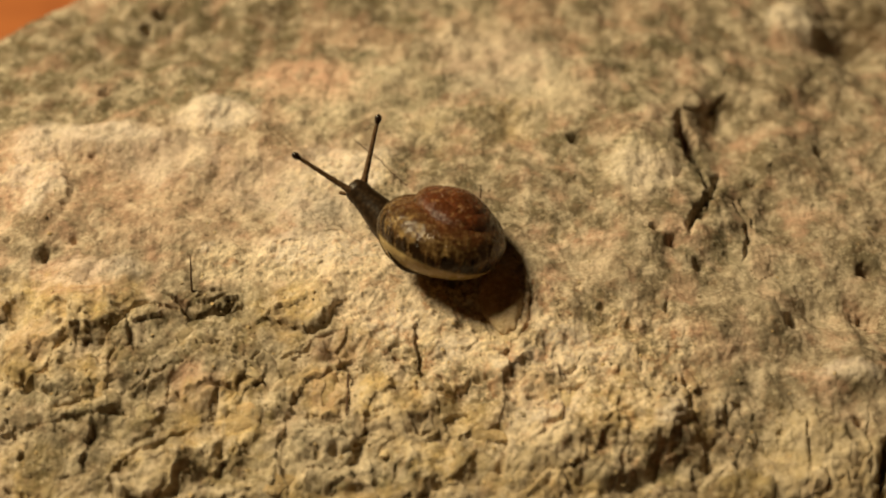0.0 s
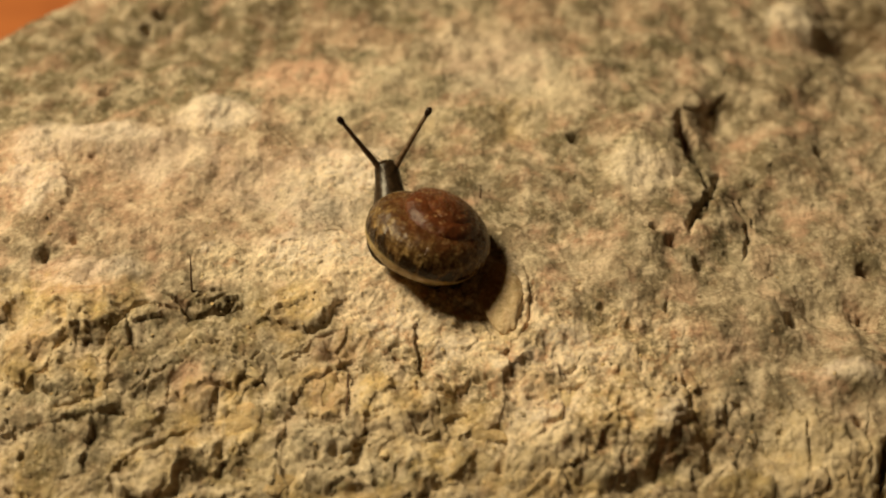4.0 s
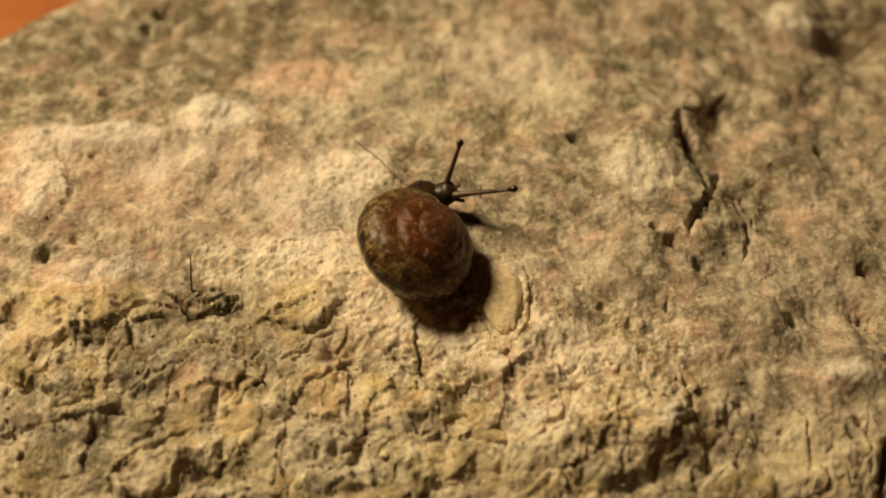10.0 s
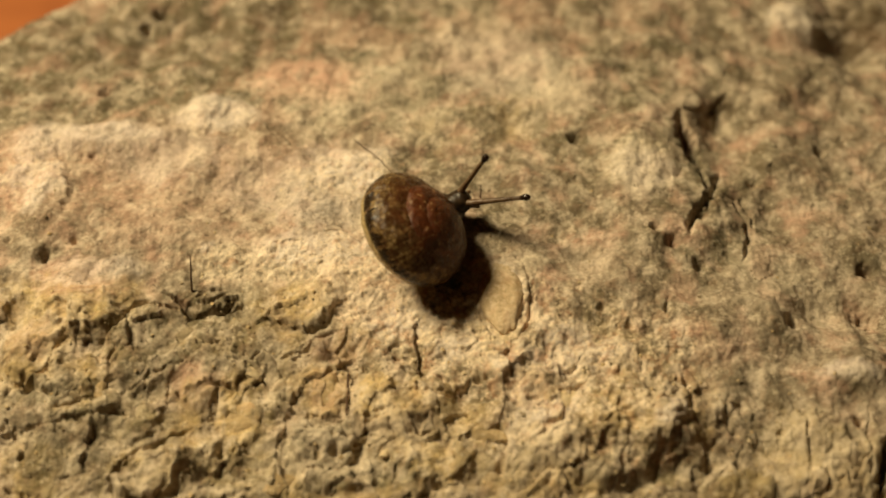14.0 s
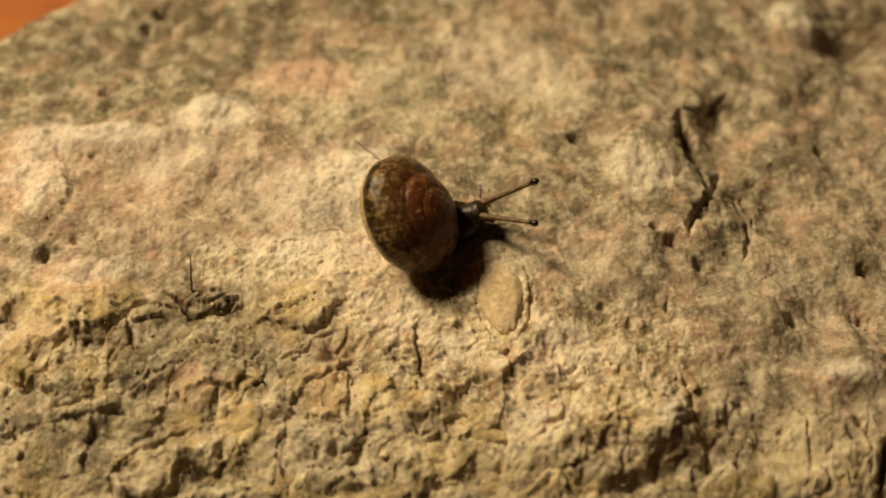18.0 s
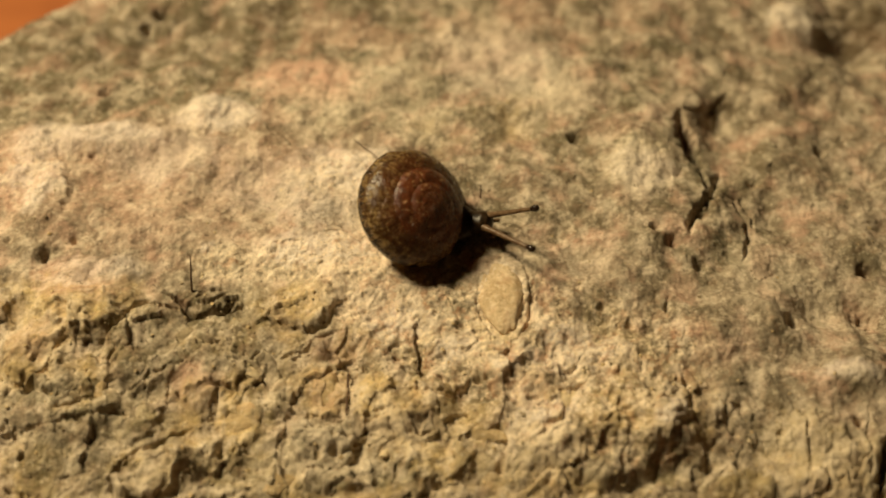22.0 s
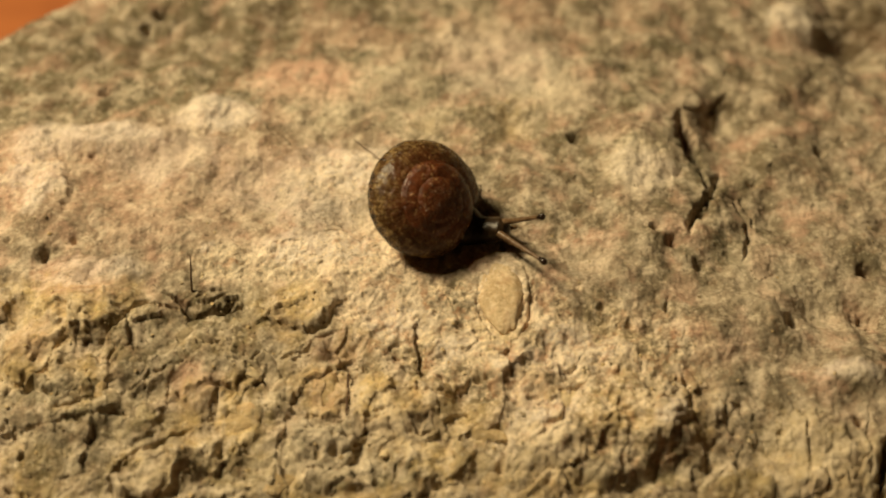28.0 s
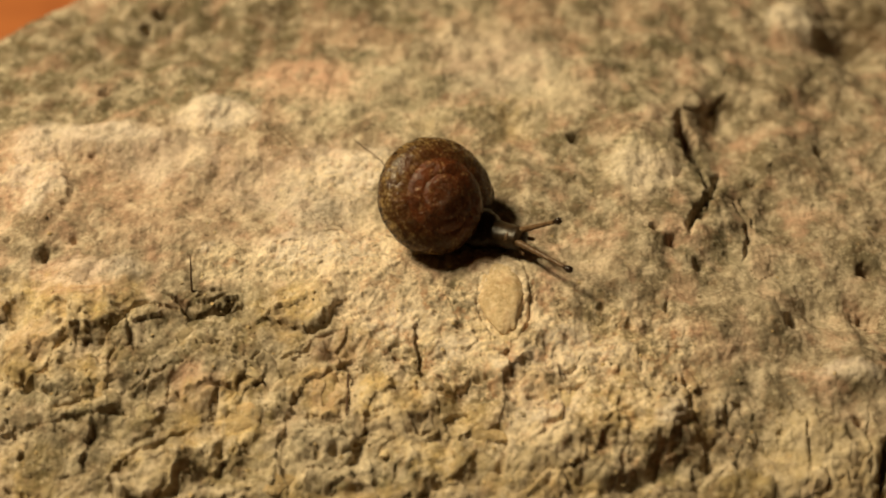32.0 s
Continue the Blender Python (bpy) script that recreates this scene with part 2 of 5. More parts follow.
# lumps, fissures, pits
crack(0.75, 1.6, (-39.78, -7.5), (-42.13, -8.3), (-43.47, -10.9), (-45.32, -12.99))
crack(0.9, 2.4, (-38.83, -6.04), (-36.11, -7.52), (-34.93, -8.84), (-32.61, -9.72), (-30.01, -9.03), (-28.86, -7.41))
crack(0.67, 1.4, (-34.11, -6.62), (-32.28, -5.45), (-29.74, -5.97))
crack(0.45, 1.0, (-14.9, -9.13), (-12.25, -7.92))
crack(0.6, 1.3, (-21.84, -15.39), (-19.9, -16.32), (-18.08, -15.26), (-17.06, -13.66), (-13.63, -12.25))
crack(0.67, 1.8, (-57.32, -19.09), (-55.07, -20.17), (-53.02, -20.95), (-50.5, -21.66))
crack(0.6, 1.5, (-55.07, -20.17), (-53.68, -18.82), (-52.49, -17.71), (-51.82, -15.62), (-50.64, -13.78))
crack(0.6, 1.3, (-50.84, -23.03), (-48.44, -22.22))
crack(0.52, 1.2, (-46.9, -22.65), (-43.73, -21.83))
crack(0.52, 1.2, (-50.44, -25.27), (-48.2, -24.92), (-45.39, -24.27))
crack(0.6, 1.3, (-57.83, -26.66), (-55.77, -25.61), (-53.26, -25.46))
crack(0.67, 2.2, (-42.51, -33.09), (-41.51, -31.21), (-39.7, -29.35), (-37.23, -26.75), (-35.58, -26.14), (-32.76, -25.06))
crack(0.75, 2.0, (-42.42, -32.54), (-41.74, -35.15))
crack(0.52, 1.2, (-41.65, -20.64), (-40.04, -19.68), (-39.01, -17.67))
crack(0.52, 1.2, (-46.38, -16.84), (-44.77, -16.72), (-43.85, -14.17))
crack(0.52, 1.2, (-30.72, -28.69), (-28.78, -28.45), (-26.4, -28.37))
crack(0.45, 0.9, (-36.79, -16.7), (-34.35, -16.32), (-32.43, -18.42))
crack(0.6, 1.2, (-31.2, -14.61), (-29.35, -13.59))
crack(0.45, 1.0, (-25.84, -17.07), (-24.42, -15.14))
crack(0.6, 1.4, (-56.8, -33.35), (-54.57, -33.77), (-53.06, -34.78))
crack(0.45, 0.9, (-49.21, -32.55), (-47.62, -31.62))
crack(0.37, 1.6, (-12.64, -17.01), (-12.57, -21.53), (-12.59, -24.66))
crack(0.37, 0.9, (-13.92, -16.94), (-12.62, -17.49), (-10.52, -16.93))
crack(0.6, 1.5, (-18.43, -23.22), (-15.8, -24.55), (-13.53, -25.29), (-12.19, -25.15))
crack(0.52, 1.2, (-17.58, -25.59), (-14.16, -27.3), (-11.63, -26.98), (-9.65, -28.02))
crack(0.45, 1.0, (-9.23, -15.27), (-6.95, -16.48), (-4.67, -17.14))
crack(0.37, 0.9, (-10.9, -17.39), (-7.63, -19.15))
crack(0.45, 1.1, (-2.66, -21.49), (1.34, -21.31))
crack(0.45, 1.2, (1.18, -22.82), (1.56, -20.89), (3.57, -19.85), (7.97, -20.44))
crack(0.37, 0.9, (1.55, -22.78), (4.99, -23.74), (7.89, -23.54))
crack(0.52, 1.2, (0.81, -25.22), (3.53, -24.67))
crack(0.52, 1.0, (-4.96, -27.25), (-0.88, -27.16))
crack(0.52, 1.1, (1.6, -28.39), (5.68, -27.7))
crack(0.52, 1.0, (-10.45, -24.98), (-6.76, -24.41))
crack(0.37, 0.8, (-7.58, -29.18), (-6.64, -31.64), (-6.3, -34.17))
crack(0.37, 0.8, (-5.89, -23.56), (-4.51, -27.71))
crack(0.52, 0.9, (-18.69, -31.3), (-13.42, -30.71), (-10.52, -29.6))
crack(0.45, 0.9, (-10.46, -32.24), (-6.59, -34.08))
crack(0.9, 2.0, (12.38, -26.87), (15.46, -26.98), (16.19, -23.7), (17.06, -22.22), (19.03, -20.91))
crack(0.75, 1.3, (14.78, -22.09), (17.21, -22.1))
crack(0.67, 1.5, (30.46, -20.2), (31.71, -22.3))
crack(0.6, 0.7, (46.93, -25.98), (46.72, -29.58), (46.51, -33.3), (45.73, -36.81))
crack(0.6, 0.7, (48.32, -32.29), (48.23, -36.51))
crack(0.6, 0.7, (55.29, -23.97), (54.61, -30.4))
crack(1.5, 6.0, (57.13, -28.31), (55.09, -34.27), (55.39, -36.63))
crack(0.45, 0.9, (10.3, -0.84), (11.89, -5.31), (12.39, -8.69), (11.52, -12.07), (9.55, -16.18))
crack(0.37, 0.8, (5, -2.77), (7.46, -3.43))
crack(0.3, 0.6, (-1.86, -5.27), (1.22, -9.87))
crack(1.94, 3.6, (36.89, 31.22), (37.47, 26.98), (38.45, 22.75), (38.52, 17.88))
crack(1.05, 2.0, (37.07, 31.02), (41.57, 33.26), (45.3, 36.28))
crack(1.65, 2.6, (41.88, 19.91), (39.47, 12.2), (37.23, 9.2), (35.67, 6.44), (34.75, 3.26))
crack(0.9, 0.9, (41.24, 13.14), (44.12, 12.91), (44.98, 9.11), (44.14, 3.14))
crack(0.45, 0.9, (-24.94, 24), (-22.1, 20.26))
crack(0.37, 0.8, (-13.46, 22.51), (-10.08, 18.69))
crack(0.3, 0.6, (-10.34, 16.9), (-4.94, 12.35))
crack(0.37, 0.5, (-30.4, 0.72), (-20.92, 1.83), (-11.6, 4.99))
crack(0.6, 0.8, (30.52, -7.55), (30.17, -10.64))
plate(-19.18, -8.2, 4.48, 3.65, 0.85, -8, 0.3)
plate(-48.6, -9.51, 4.76, 3.81, 0.9, 0, 0.3)
plate(-37.97, -31.26, 5.6, 3.47, 0.9, 22, 0.5)
plate(-15.57, -21.36, 2.99, 3.52, 0.5, 0, 0.2)
plate(-9.21, -21.65, 2.98, 3.67, 0.5, 0, 0.2)
plate(-46.37, -18.51, 2.39, 2.81, 0.8, -10, 0.3)
plate(-40.89, -17.59, 3.11, 3.43, 0.5, 0, 0.2)
plate(-38.5, -23.21, 1.6, 1.5, 0.6, 0, 0.2)
plate(-26.25, -24.09, 3.13, 4.54, 0.6, -12, 0.3)
plate(-33.31, -19.21, 2.81, 1.69, 0.5, 10, 0.2)
plate(-3.98, -23.46, 3.24, 2.26, 0.5, 0, 0.2)
plate(-0.29, -30.63, 4.34, 2.76, 0.6, 0, 0.3)
plate(-54.85, -14.44, 4.44, 4.87, 0.6, 15, 0.3)
plate(-14.76, -12.83, 3.52, 2.93, 0.4, 0, 0.2)
plate(-11.9, -31.8, 3.79, 2.02, 0.5, 10, 0.3)
plate(4.51, -21.52, 3.55, 1.83, -0.7, 0, 0)
plate(-56.56, 9.95, 2.77, 4.86, 0.6, 10, 0.2)
plate(47.82, -30.51, 5.04, 5.24, 0.7, 0, 0.2)
crack(0.6, 2.4, (-23.33, -9.85), (-21.74, -10.71), (-20.16, -11.72), (-17.07, -12.29), (-15.42, -11.52), (-14.71, -10.07))
crack(0.75, 1.6, (11.49, -4.54), (11.97, -8.07), (11.38, -11.64), (10.08, -14.74))
crack(0.9, 2.4, (-35.68, -8.99), (-33.73, -9.49), (-31.48, -9.07), (-28.81, -8.8), (-27.16, -8.01))
crack(0.8, 1.8, (-33.93, -7.24), (-31.98, -7.59), (-29.76, -6.51))
crack(0.7, 1.6, (-44.35, -13), (-43.12, -9.25), (-41.11, -8.08), (-38.04, -8.23), (-35.68, -8.99))
crack(0.6, 1.4, (-50.73, -22.83), (-48.54, -22.42), (-46.35, -22.01), (-44.02, -21.54))
crack(0.6, 1.4, (-49.73, -24.87), (-46.83, -24.33), (-43.92, -23.94), (-40.23, -24.25))
crack(0.6, 1.4, (-57.62, -26.94), (-55.53, -26.02), (-53.39, -25.32), (-51.1, -25.81))
crack(0.7, 1.6, (-56.59, -18.31), (-54.87, -19.88), (-52.88, -20.68), (-50.15, -21.49))
crack(0.8, 1.8, (-42.63, -32.65), (-41.44, -30.31), (-39.14, -28.04), (-36.37, -26.61), (-32.83, -25.22))
crack(0.5, 1.2, (-21.09, -23.1), (-18.07, -23.93), (-15.08, -24.53), (-12.7, -24.6))
crack(0.5, 1.2, (-33.79, -13.38), (-31.46, -14.23), (-29.22, -13.72), (-25.99, -16.48), (-23.6, -18.48))
crack(0.5, 1.2, (-21.45, -16.21), (-19.96, -15.7), (-18.09, -14.97))
crack(0.5, 1, (-4.75, -21.15), (-1.78, -21.7), (1.18, -22.21), (1.55, -23.12))
crack(0.5, 1, (1.18, -21.45), (4.16, -19.84), (7.86, -20.23))
crack(0.6, 1.2, (-7.05, -17.18), (-4.79, -17.7), (-2.54, -18.6), (1.19, -20.08))
crack(1.1, 2, (31.67, -19.79), (32.2, -22.15), (32.44, -24.43), (30.6, -26.59))
crack(2.7, 4.6, (36.4, 29.74), (37.06, 26.51), (37.46, 22.7), (38.45, 18.42))
crack(1.7, 2.8, (38.45, 18.42), (39.6, 13.08), (38.52, 9.47), (35.32, 5.8))
crack(1.2, 1.6, (42.76, 12.81), (44, 8.84), (43.86, 3.74), (42.18, -0.76))
crack(0.5, 0.9, (46.8, -26.06), (46.53, -30.52), (45.33, -36.34))
crack(0.5, 0.9, (54.8, -25.12), (54.31, -30.47), (53.42, -34.09))
pit(-54.9, -20.2, 0.94, 2.2)
pit(-29.05, -28.52, 0.94, 1.6)
pit(7.3, -31.68, 0.71, 1.2)
pit(-14.16, -28.92, 0.63, 1.0)
pit(33.43, -32.36, 0.94, 3.0)
pit(36.46, -26.37, 1.1, 1.4)
pit(38.55, -24.23, 0.94, 1.4)
pit(37.42, -27.92, 0.79, 1.2)
pit(53.72, -26.2, 0.63, 1.4)
pit(43.53, -27.57, 0.63, 1.0)
pit(37.52, -32.86, 0.55, 0.8)
pit(29.99, 4.06, 0.71, 1.5)
pit(31.96, 2.16, 0.87, 1.8)
pit(35.94, -1.65, 1.18, 1.8)
pit(30.49, -9.41, 0.63, 1.0)
pit(25.09, -12.66, 0.71, 1.0)
pit(21.38, -9.81, 0.63, 1.0)
pit(20.15, 22.93, 1.18, 2.0)
pit(57.63, 23.42, 0.79, 1.6)
pit(59.61, -0.89, 1.1, 2.0)
pit(59.41, -8.16, 1.97, 2.0)
pit(47.29, -11.31, 1.18, 1.8)
pit(-51.89, 18.49, 0.55, 1.2)
pit(-52.58, 32.72, 0.79, 2.0)
pit(-51.78, 2.09, 0.55, 1.4)
pit(-55.69, -0.33, 1.02, 2.0)
pit(-61.36, 2.12, 0.47, 0.8)
pit(-48.91, 50.23, 0.87, 2.5)
pit(-46.98, 53.9, 0.94, 2.5)
pit(20.29, -21.87, 0.63, 0.8)
pit(46.58, 16.51, 1.1, 1.4)
swell(4.5, -21.79, 3.07, 1.52, -0.9, 0, 2)
swell(25.47, -29.76, 2.78, 1.1, 0.8)
swell(-54.81, -14.51, 3.75, 2.26, 0.7)
swell(-54.49, -23.42, 3.95, 1.82, 0.7)
swell(-33.11, -20.7, 3.06, 1.23, 0.6)
swell(1.47, 47.34, 1.67, 3.12, 0.9)
swell(-9.3, 37.89, 3.59, 3.54, 0.7)
swell(27.71, 23.46, 1.75, 2.55, 0.6)
swell(64.28, 42.76, 3.22, 2.55, 0.8)
swell(44.36, -10.37, 2.47, 4.23, 0.9)
swell(22.21, -28.12, 10.75, 5.94, 1, 14, 2)
swell(18.51, -29.9, 7.91, 4.38, 0.8, 14, 2)
swell(29.94, -25.82, 2.44, 2.23, 0.7, 0, 1.6)
swell(27.84, -30.1, 2.84, 1.73, 0.7, 20, 1.6)
swell(33.16, -30.34, 1.85, 1.73, -0.3, 30, 1.4)
swell(24.02, -34.07, 4.24, 1.13, -0.7, 14, 1.4)
swell(2.37, -8.89, 1.99, 3.71, -0.5, 0, 1.5)
swell(5.7, -2.55, 1.25, 1.21, 0.7, 0, 1.5)
swell(65.44, 48.98, 6.96, 8.7, -1, 0, 1.5)
swell(-7.33, -3.42, 5.46, 2.14, 0.7, -10, 1.3)
crack(0.4, 0.9, (5.12, -4.71), (4.45, -8.46), (5.16, -11.55), (7.23, -14.36))
crack(0.35, 0.8, (-1.47, -5.62), (1.23, -8.88), (1.98, -11.08))
swell(26.18, -33.72, 6.68, 1.27, -0.45, 18, 1.3)
crack(0.5, 1.1, (15.12, -23.99), (16.54, -25.12), (15.75, -26.59))
crack(0.5, 1.1, (-29.03, -16.39), (-25.91, -17.64), (-22.73, -20.41), (-18.82, -23.91))
crack(0.5, 1.2, (-39.48, -20.6), (-39.19, -18.29), (-36.51, -16.64))
crack(0.5, 1.2, (-49.21, -16.9), (-44.75, -16.19), (-43.15, -13.76))
crack(0.6, 1.3, (-56.74, -33.11), (-54.47, -33.72), (-52.19, -34.47))
crack(0.45, 1, (-48.59, -28.2), (-46.19, -29.84), (-45.39, -30.44))
crack(0.5, 1.1, (-6.85, -29.19), (-5.72, -31.41), (-6.41, -33.52))
crack(0.45, 1, (-10.59, -26.05), (-8.72, -27.26), (-6.86, -28.46))

# mineral colours: fresh broken stone in front, weathered grey-brown on top; also painted shade and highlights, marked
# below
TINTS["ochre"] = 0.8 * FRONT * smooth(0.5 + 0.9 * fbm(GX, GY, 7.0, 3, 140))
TINTS["pale"] = (0.02 + 0.36 * FRONT) * smooth(0.22 + 1.1 * fbm(GX, GY, 5.0, 3, 150)) + 0.20 * (1 - FRONT) * smooth(0.0 + 1.3 * fbm(GX, GY, 4.0, 3, 152))
TINTS["pink"] = (0.55 - 0.45 * FRONT) * smooth(0.05 + 1.3 * fbm(GX, GY, 6.0, 3, 155))
TINTS["grime_shade"] = 0.75 * smooth((SOUTH - 4) / 20) * smooth(0.72 + 1.2 * fbm(GX, GY, 9.0, 3, 160))
TINTS["grime_shade"] = np.clip(TINTS["grime_shade"] + 1.0 * smooth((GY - 20) / 16) * smooth((14 - GX) / 30), 0, 1)
TINTS["grime_shade"] = np.clip(TINTS["grime_shade"] + 0.5 * smooth((GX - 12) / 22) * smooth(0.6 + 1.2 * fbm(GX, GY, 8.0, 3, 165)), 0, 1)
stain("grime_shade", -34.99, -9.63, 7.53, 4.22, 0.95)
stain("grime_shade", -36.52, -16.62, 9.08, 3.51, 0.85)
stain("grime_shade", -39.75, -23.72, 5.03, 4.91, 0.75)
stain("grime_shade", -43.37, -21.96, 4.93, 1.71, 0.75)
stain("grime_shade", -26.97, -13.25, 5.34, 4.03, 0.75)
stain("grime_shade", -23.16, -19.6, 3.02, 7.18, 0.65)
stain("grime_shade", -16.35, -28.99, 8.09, 2.8, 0.75)
stain("grime_shade", -10.45, -31.72, 8.73, 2.78, 0.95)
# lower end of the shaded diagonal recess, painted dark
stain("grime_shade", -51.66, -20.88, 6.81, 1.54, 0.8)
stain("grime_shade", -48.74, -27.07, 7.41, 2.57, 0.7)
stain("grime_shade", -28.11, -30.4, 9.4, 3.19, 0.65)
stain("grime_shade", -4.44, -17.54, 5.29, 2.55, 0.8)
# upper end of the same recess, its shade painted in
stain("grime_shade", -42.92, -12.21, 2.91, 3.66, 0.7)
# shade under the front lump, painted dark
stain("grime_shade", 24.9, -32.5, 9.24, 2.05, 0.8)
stain("grime_shade", 31.64, -11.09, 4.5, 5.8, 0.5)
stain("chalk_lit", 59.25, 56.24, 4.4, 3.54, 0.51)
stain("chalk_lit", 15, -25.01, 3.37, 1.77, 0.68)
stain("chalk_lit", 20.61, -16.83, 4.35, 2.56, 0.51)
stain("chalk_lit", 29, -27.42, 1.95, 1.32, 0.68)
stain("chalk_lit", 1.21, -15.14, 3.02, 1.81, 0.68)
stain("chalk_lit", 10.1, -18.28, 4.49, 1.34, 0.51)
stain("chalk_lit", -17.78, 2.28, 9.6, 1.28, 0.59)
stain("chalk_lit", -14.66, 18.91, 6.76, 3.12, 0.59)
stain("ochre", -52.47, -7.8, 8.65, 4.47, 0.95)
stain("ochre", -26.21, -24.53, 3.85, 5.6, 1.0)
stain("ochre", -14.88, -20.43, 3, 3.7, 1.0)
stain("ochre", -8.81, -21.94, 3, 4.05, 1.0)
stain("ochre", -46.3, -19.53, 2.59, 3.4, 0.95)
stain("ochre", -54.56, -15, 4.4, 2.49, 0.85)
stain("ochre", -0.29, -30.26, 5.79, 3.1, 0.95)
stain("ochre", -19.26, -31.83, 4.37, 2.47, 0.9)
stain("ochre", 37.3, -35.18, 6.89, 2.07, 0.95)
stain("ochre", -32.29, -20.94, 3.28, 1.89, 0.9)
stain("pink", -14.88, -20.43, 2.7, 3.07, 0.4)
stain("pink", -33.08, -19.94, 3.9, 2.13, 0.45)
stain("pink", 11.49, -21.95, 2.92, 2.62, 0.4)
stain("crust", 4.99, -13.5, 17.39, 9.33, 1.0)
stain("crust", 17.42, -21.18, 14.68, 9.34, 1.0)
stain("crust", -23.98, -1.26, 11.89, 3.58, 0.9)
stain("crust", -11.24, -2.82, 10.14, 7.38, 0.9)
stain("crust", -4.9, -10.42, 10.73, 4.52, 0.9)
stain("crust", -13.59, 14.7, 9.11, 5.76, 0.7)
stain("crust", 27.39, -16.33, 8.93, 7.32, 0.8)
stain("crust", 24.74, -29.8, 8.51, 3.36, 0.8)
stain("crust", -59.7, 14.67, 5.78, 6.13, 0.6)
stain("crust", -34.55, 25.64, 6.11, 3.47, 0.4)
stain("crust", 9.88, -27.2, 8.59, 3.14, 0.7)
stain("soil_shade", 73.83, 58.59, 3.61, 6.81, 0.9)
stain("grime_shade", -53.41, -25.74, 6.85, 3.53, 0.6)
stain("grime_shade", -45.76, -32.81, 10.26, 3.43, 0.6)
stain("pink", -21.75, 36.71, 10.27, 4.93, 0.7)
stain("pink", -44.35, 14.37, 22.94, 13.32, 0.32)
stain("pink", -30.67, 20.21, 16.88, 7.43, 0.25)
stain("pale", -16.35, -28.99, 8.83, 3.79, 0.5)
stain("ochre", -10.41, -33.19, 11.66, 2.99, 0.7)
stain("pale", 11.27, -29.98, 6.42, 3.44, 0.45)
stain("chalk_lit", -40.83, 19.11, 10.12, 5.6, 0.34)
stain("chalk_lit", -25.1, 12.93, 8.29, 5.74, 0.30)
stain("pink", -61.64, 16.26, 4.03, 4.92, 0.75)
stain("pink", -62.55, 11.49, 2.46, 2.55, 0.6)
stain("pink", -47.44, 10.97, 3.97, 5.23, 0.45)
stain("pink", -53.66, -3.79, 3.8, 2.5, 0.6)
stain("pink", -18.97, 20.33, 6.63, 1.95, 0.45)
stain("pink", -25.83, 2.2, 7.15, 1.77, 0.35)
stain("pink", -7.69, 45.5, 3.7, 3.51, 0.3)
stain("pink", 49.55, -20.44, 1.55, 1.11, 0.8)
stain("pink", 26.92, 24.11, 5.14, 2.61, 0.35)
stain("pink", 31.06, 56.39, 3.59, 4.25, 0.35)
stain("pink", -14, -15.16, 3.72, 2.45, 0.35)
stain("pink", -33.78, -21.49, 4.61, 1.73, 0.3)
stain("pink", -6.56, -3.4, 4.66, 3.08, 0.4)
stain("pink", -54.72, -14.12, 3.82, 2.52, 0.4)
stain("pink", 12.23, -21.93, 2.18, 1.59, 0.4)
# highlights of the top-left lumps, painted as four pale patches
stain("chalk_lit", -34.18, 26.56, 6.54, 3.18, 0.81)
stain("chalk_lit", -50.26, 22.66, 10.23, 2.56, 0.68)
stain("chalk_lit", -60.65, 17.48, 3.16, 2.96, 0.59)
stain("chalk_lit", -57.03, 11.67, 2.55, 1.94, 0.68)
stain("pale", -13.64, 15.9, 5.83, 4.52, 0.55)
stain("pale", -25.54, -1.51, 8.73, 3.64, 0.8)
stain("pale", -11.14, -5.59, 8.5, 5.24, 0.7)
stain("pale", 1.21, -12.57, 9.12, 4, 0.5)
stain("pale", 8.62, -18.23, 7.45, 3.85, 0.5)
stain("pale", -11.4, 0.7, 5.48, 3.23, 0.45)
stain("chalk_lit", -50.69, -4.82, 3.06, 1.08, 0.51)
stain("pale", 1.58, -15.2, 1.96, 1.74, 0.75)
stain("pale", 14.34, -24.01, 3, 1.7, 0.55)
stain("pale", 16.83, -17.96, 3.7, 2.31, 0.5)
stain("pale", 30.59, -26.93, 1.65, 1.32, 0.7)
stain("pale", 59.78, 56.62, 4.48, 4.54, 0.75)
stain("pale", 54.54, -20.33, 3.34, 1.25, 0.5)
stain("pale", 1.93, 46.69, 1.67, 2.78, 0.6)
stain("chalk_lit", -42.14, 16.57, 3.58, 4.25, 0.42)
# lit top of the right-hand bulge, painted pale
stain("pale", 30.24, 14.31, 5.23, 3.36, 0.4)
stain("pale", -31.45, -28.32, 0.71, 0.89, 0.6)
stain("pale", -10.55, -27.22, 1.31, 0.55, 0.6)
stain("pale", -7.73, -29.01, 0.74, 0.71, 0.9)
stain("pale", -55.95, -29.81, 0.89, 1.48, 0.6)
stain("pale", 8.13, -9.04, 2.28, 3.96, 0.4)
stain("chalk_lit", -32.74, 0.9, 0.96, 0.97, 0.59)
stain("ochre", -48.67, -8.31, 5.09, 4.6, 0.8)
stain("ochre", -19.63, -8.41, 4.29, 2.55, 0.7)
stain("ochre", -32.29, -20.94, 3.35, 2.24, 0.7)
stain("ochre", -26.23, -24.17, 4.23, 5.19, 0.8)
stain("ochre", -15.61, -20.51, 3.37, 3.73, 0.8)
stain("ochre", -9.2, -21.79, 3.16, 4.76, 0.7)
stain("ochre", -0.29, -30.26, 5.06, 3.21, 0.8)
stain("ochre", 6.28, -27.01, 4.34, 1.97, 0.7)
stain("ochre", 29.61, 16.81, 6.83, 5.08, 0.6)
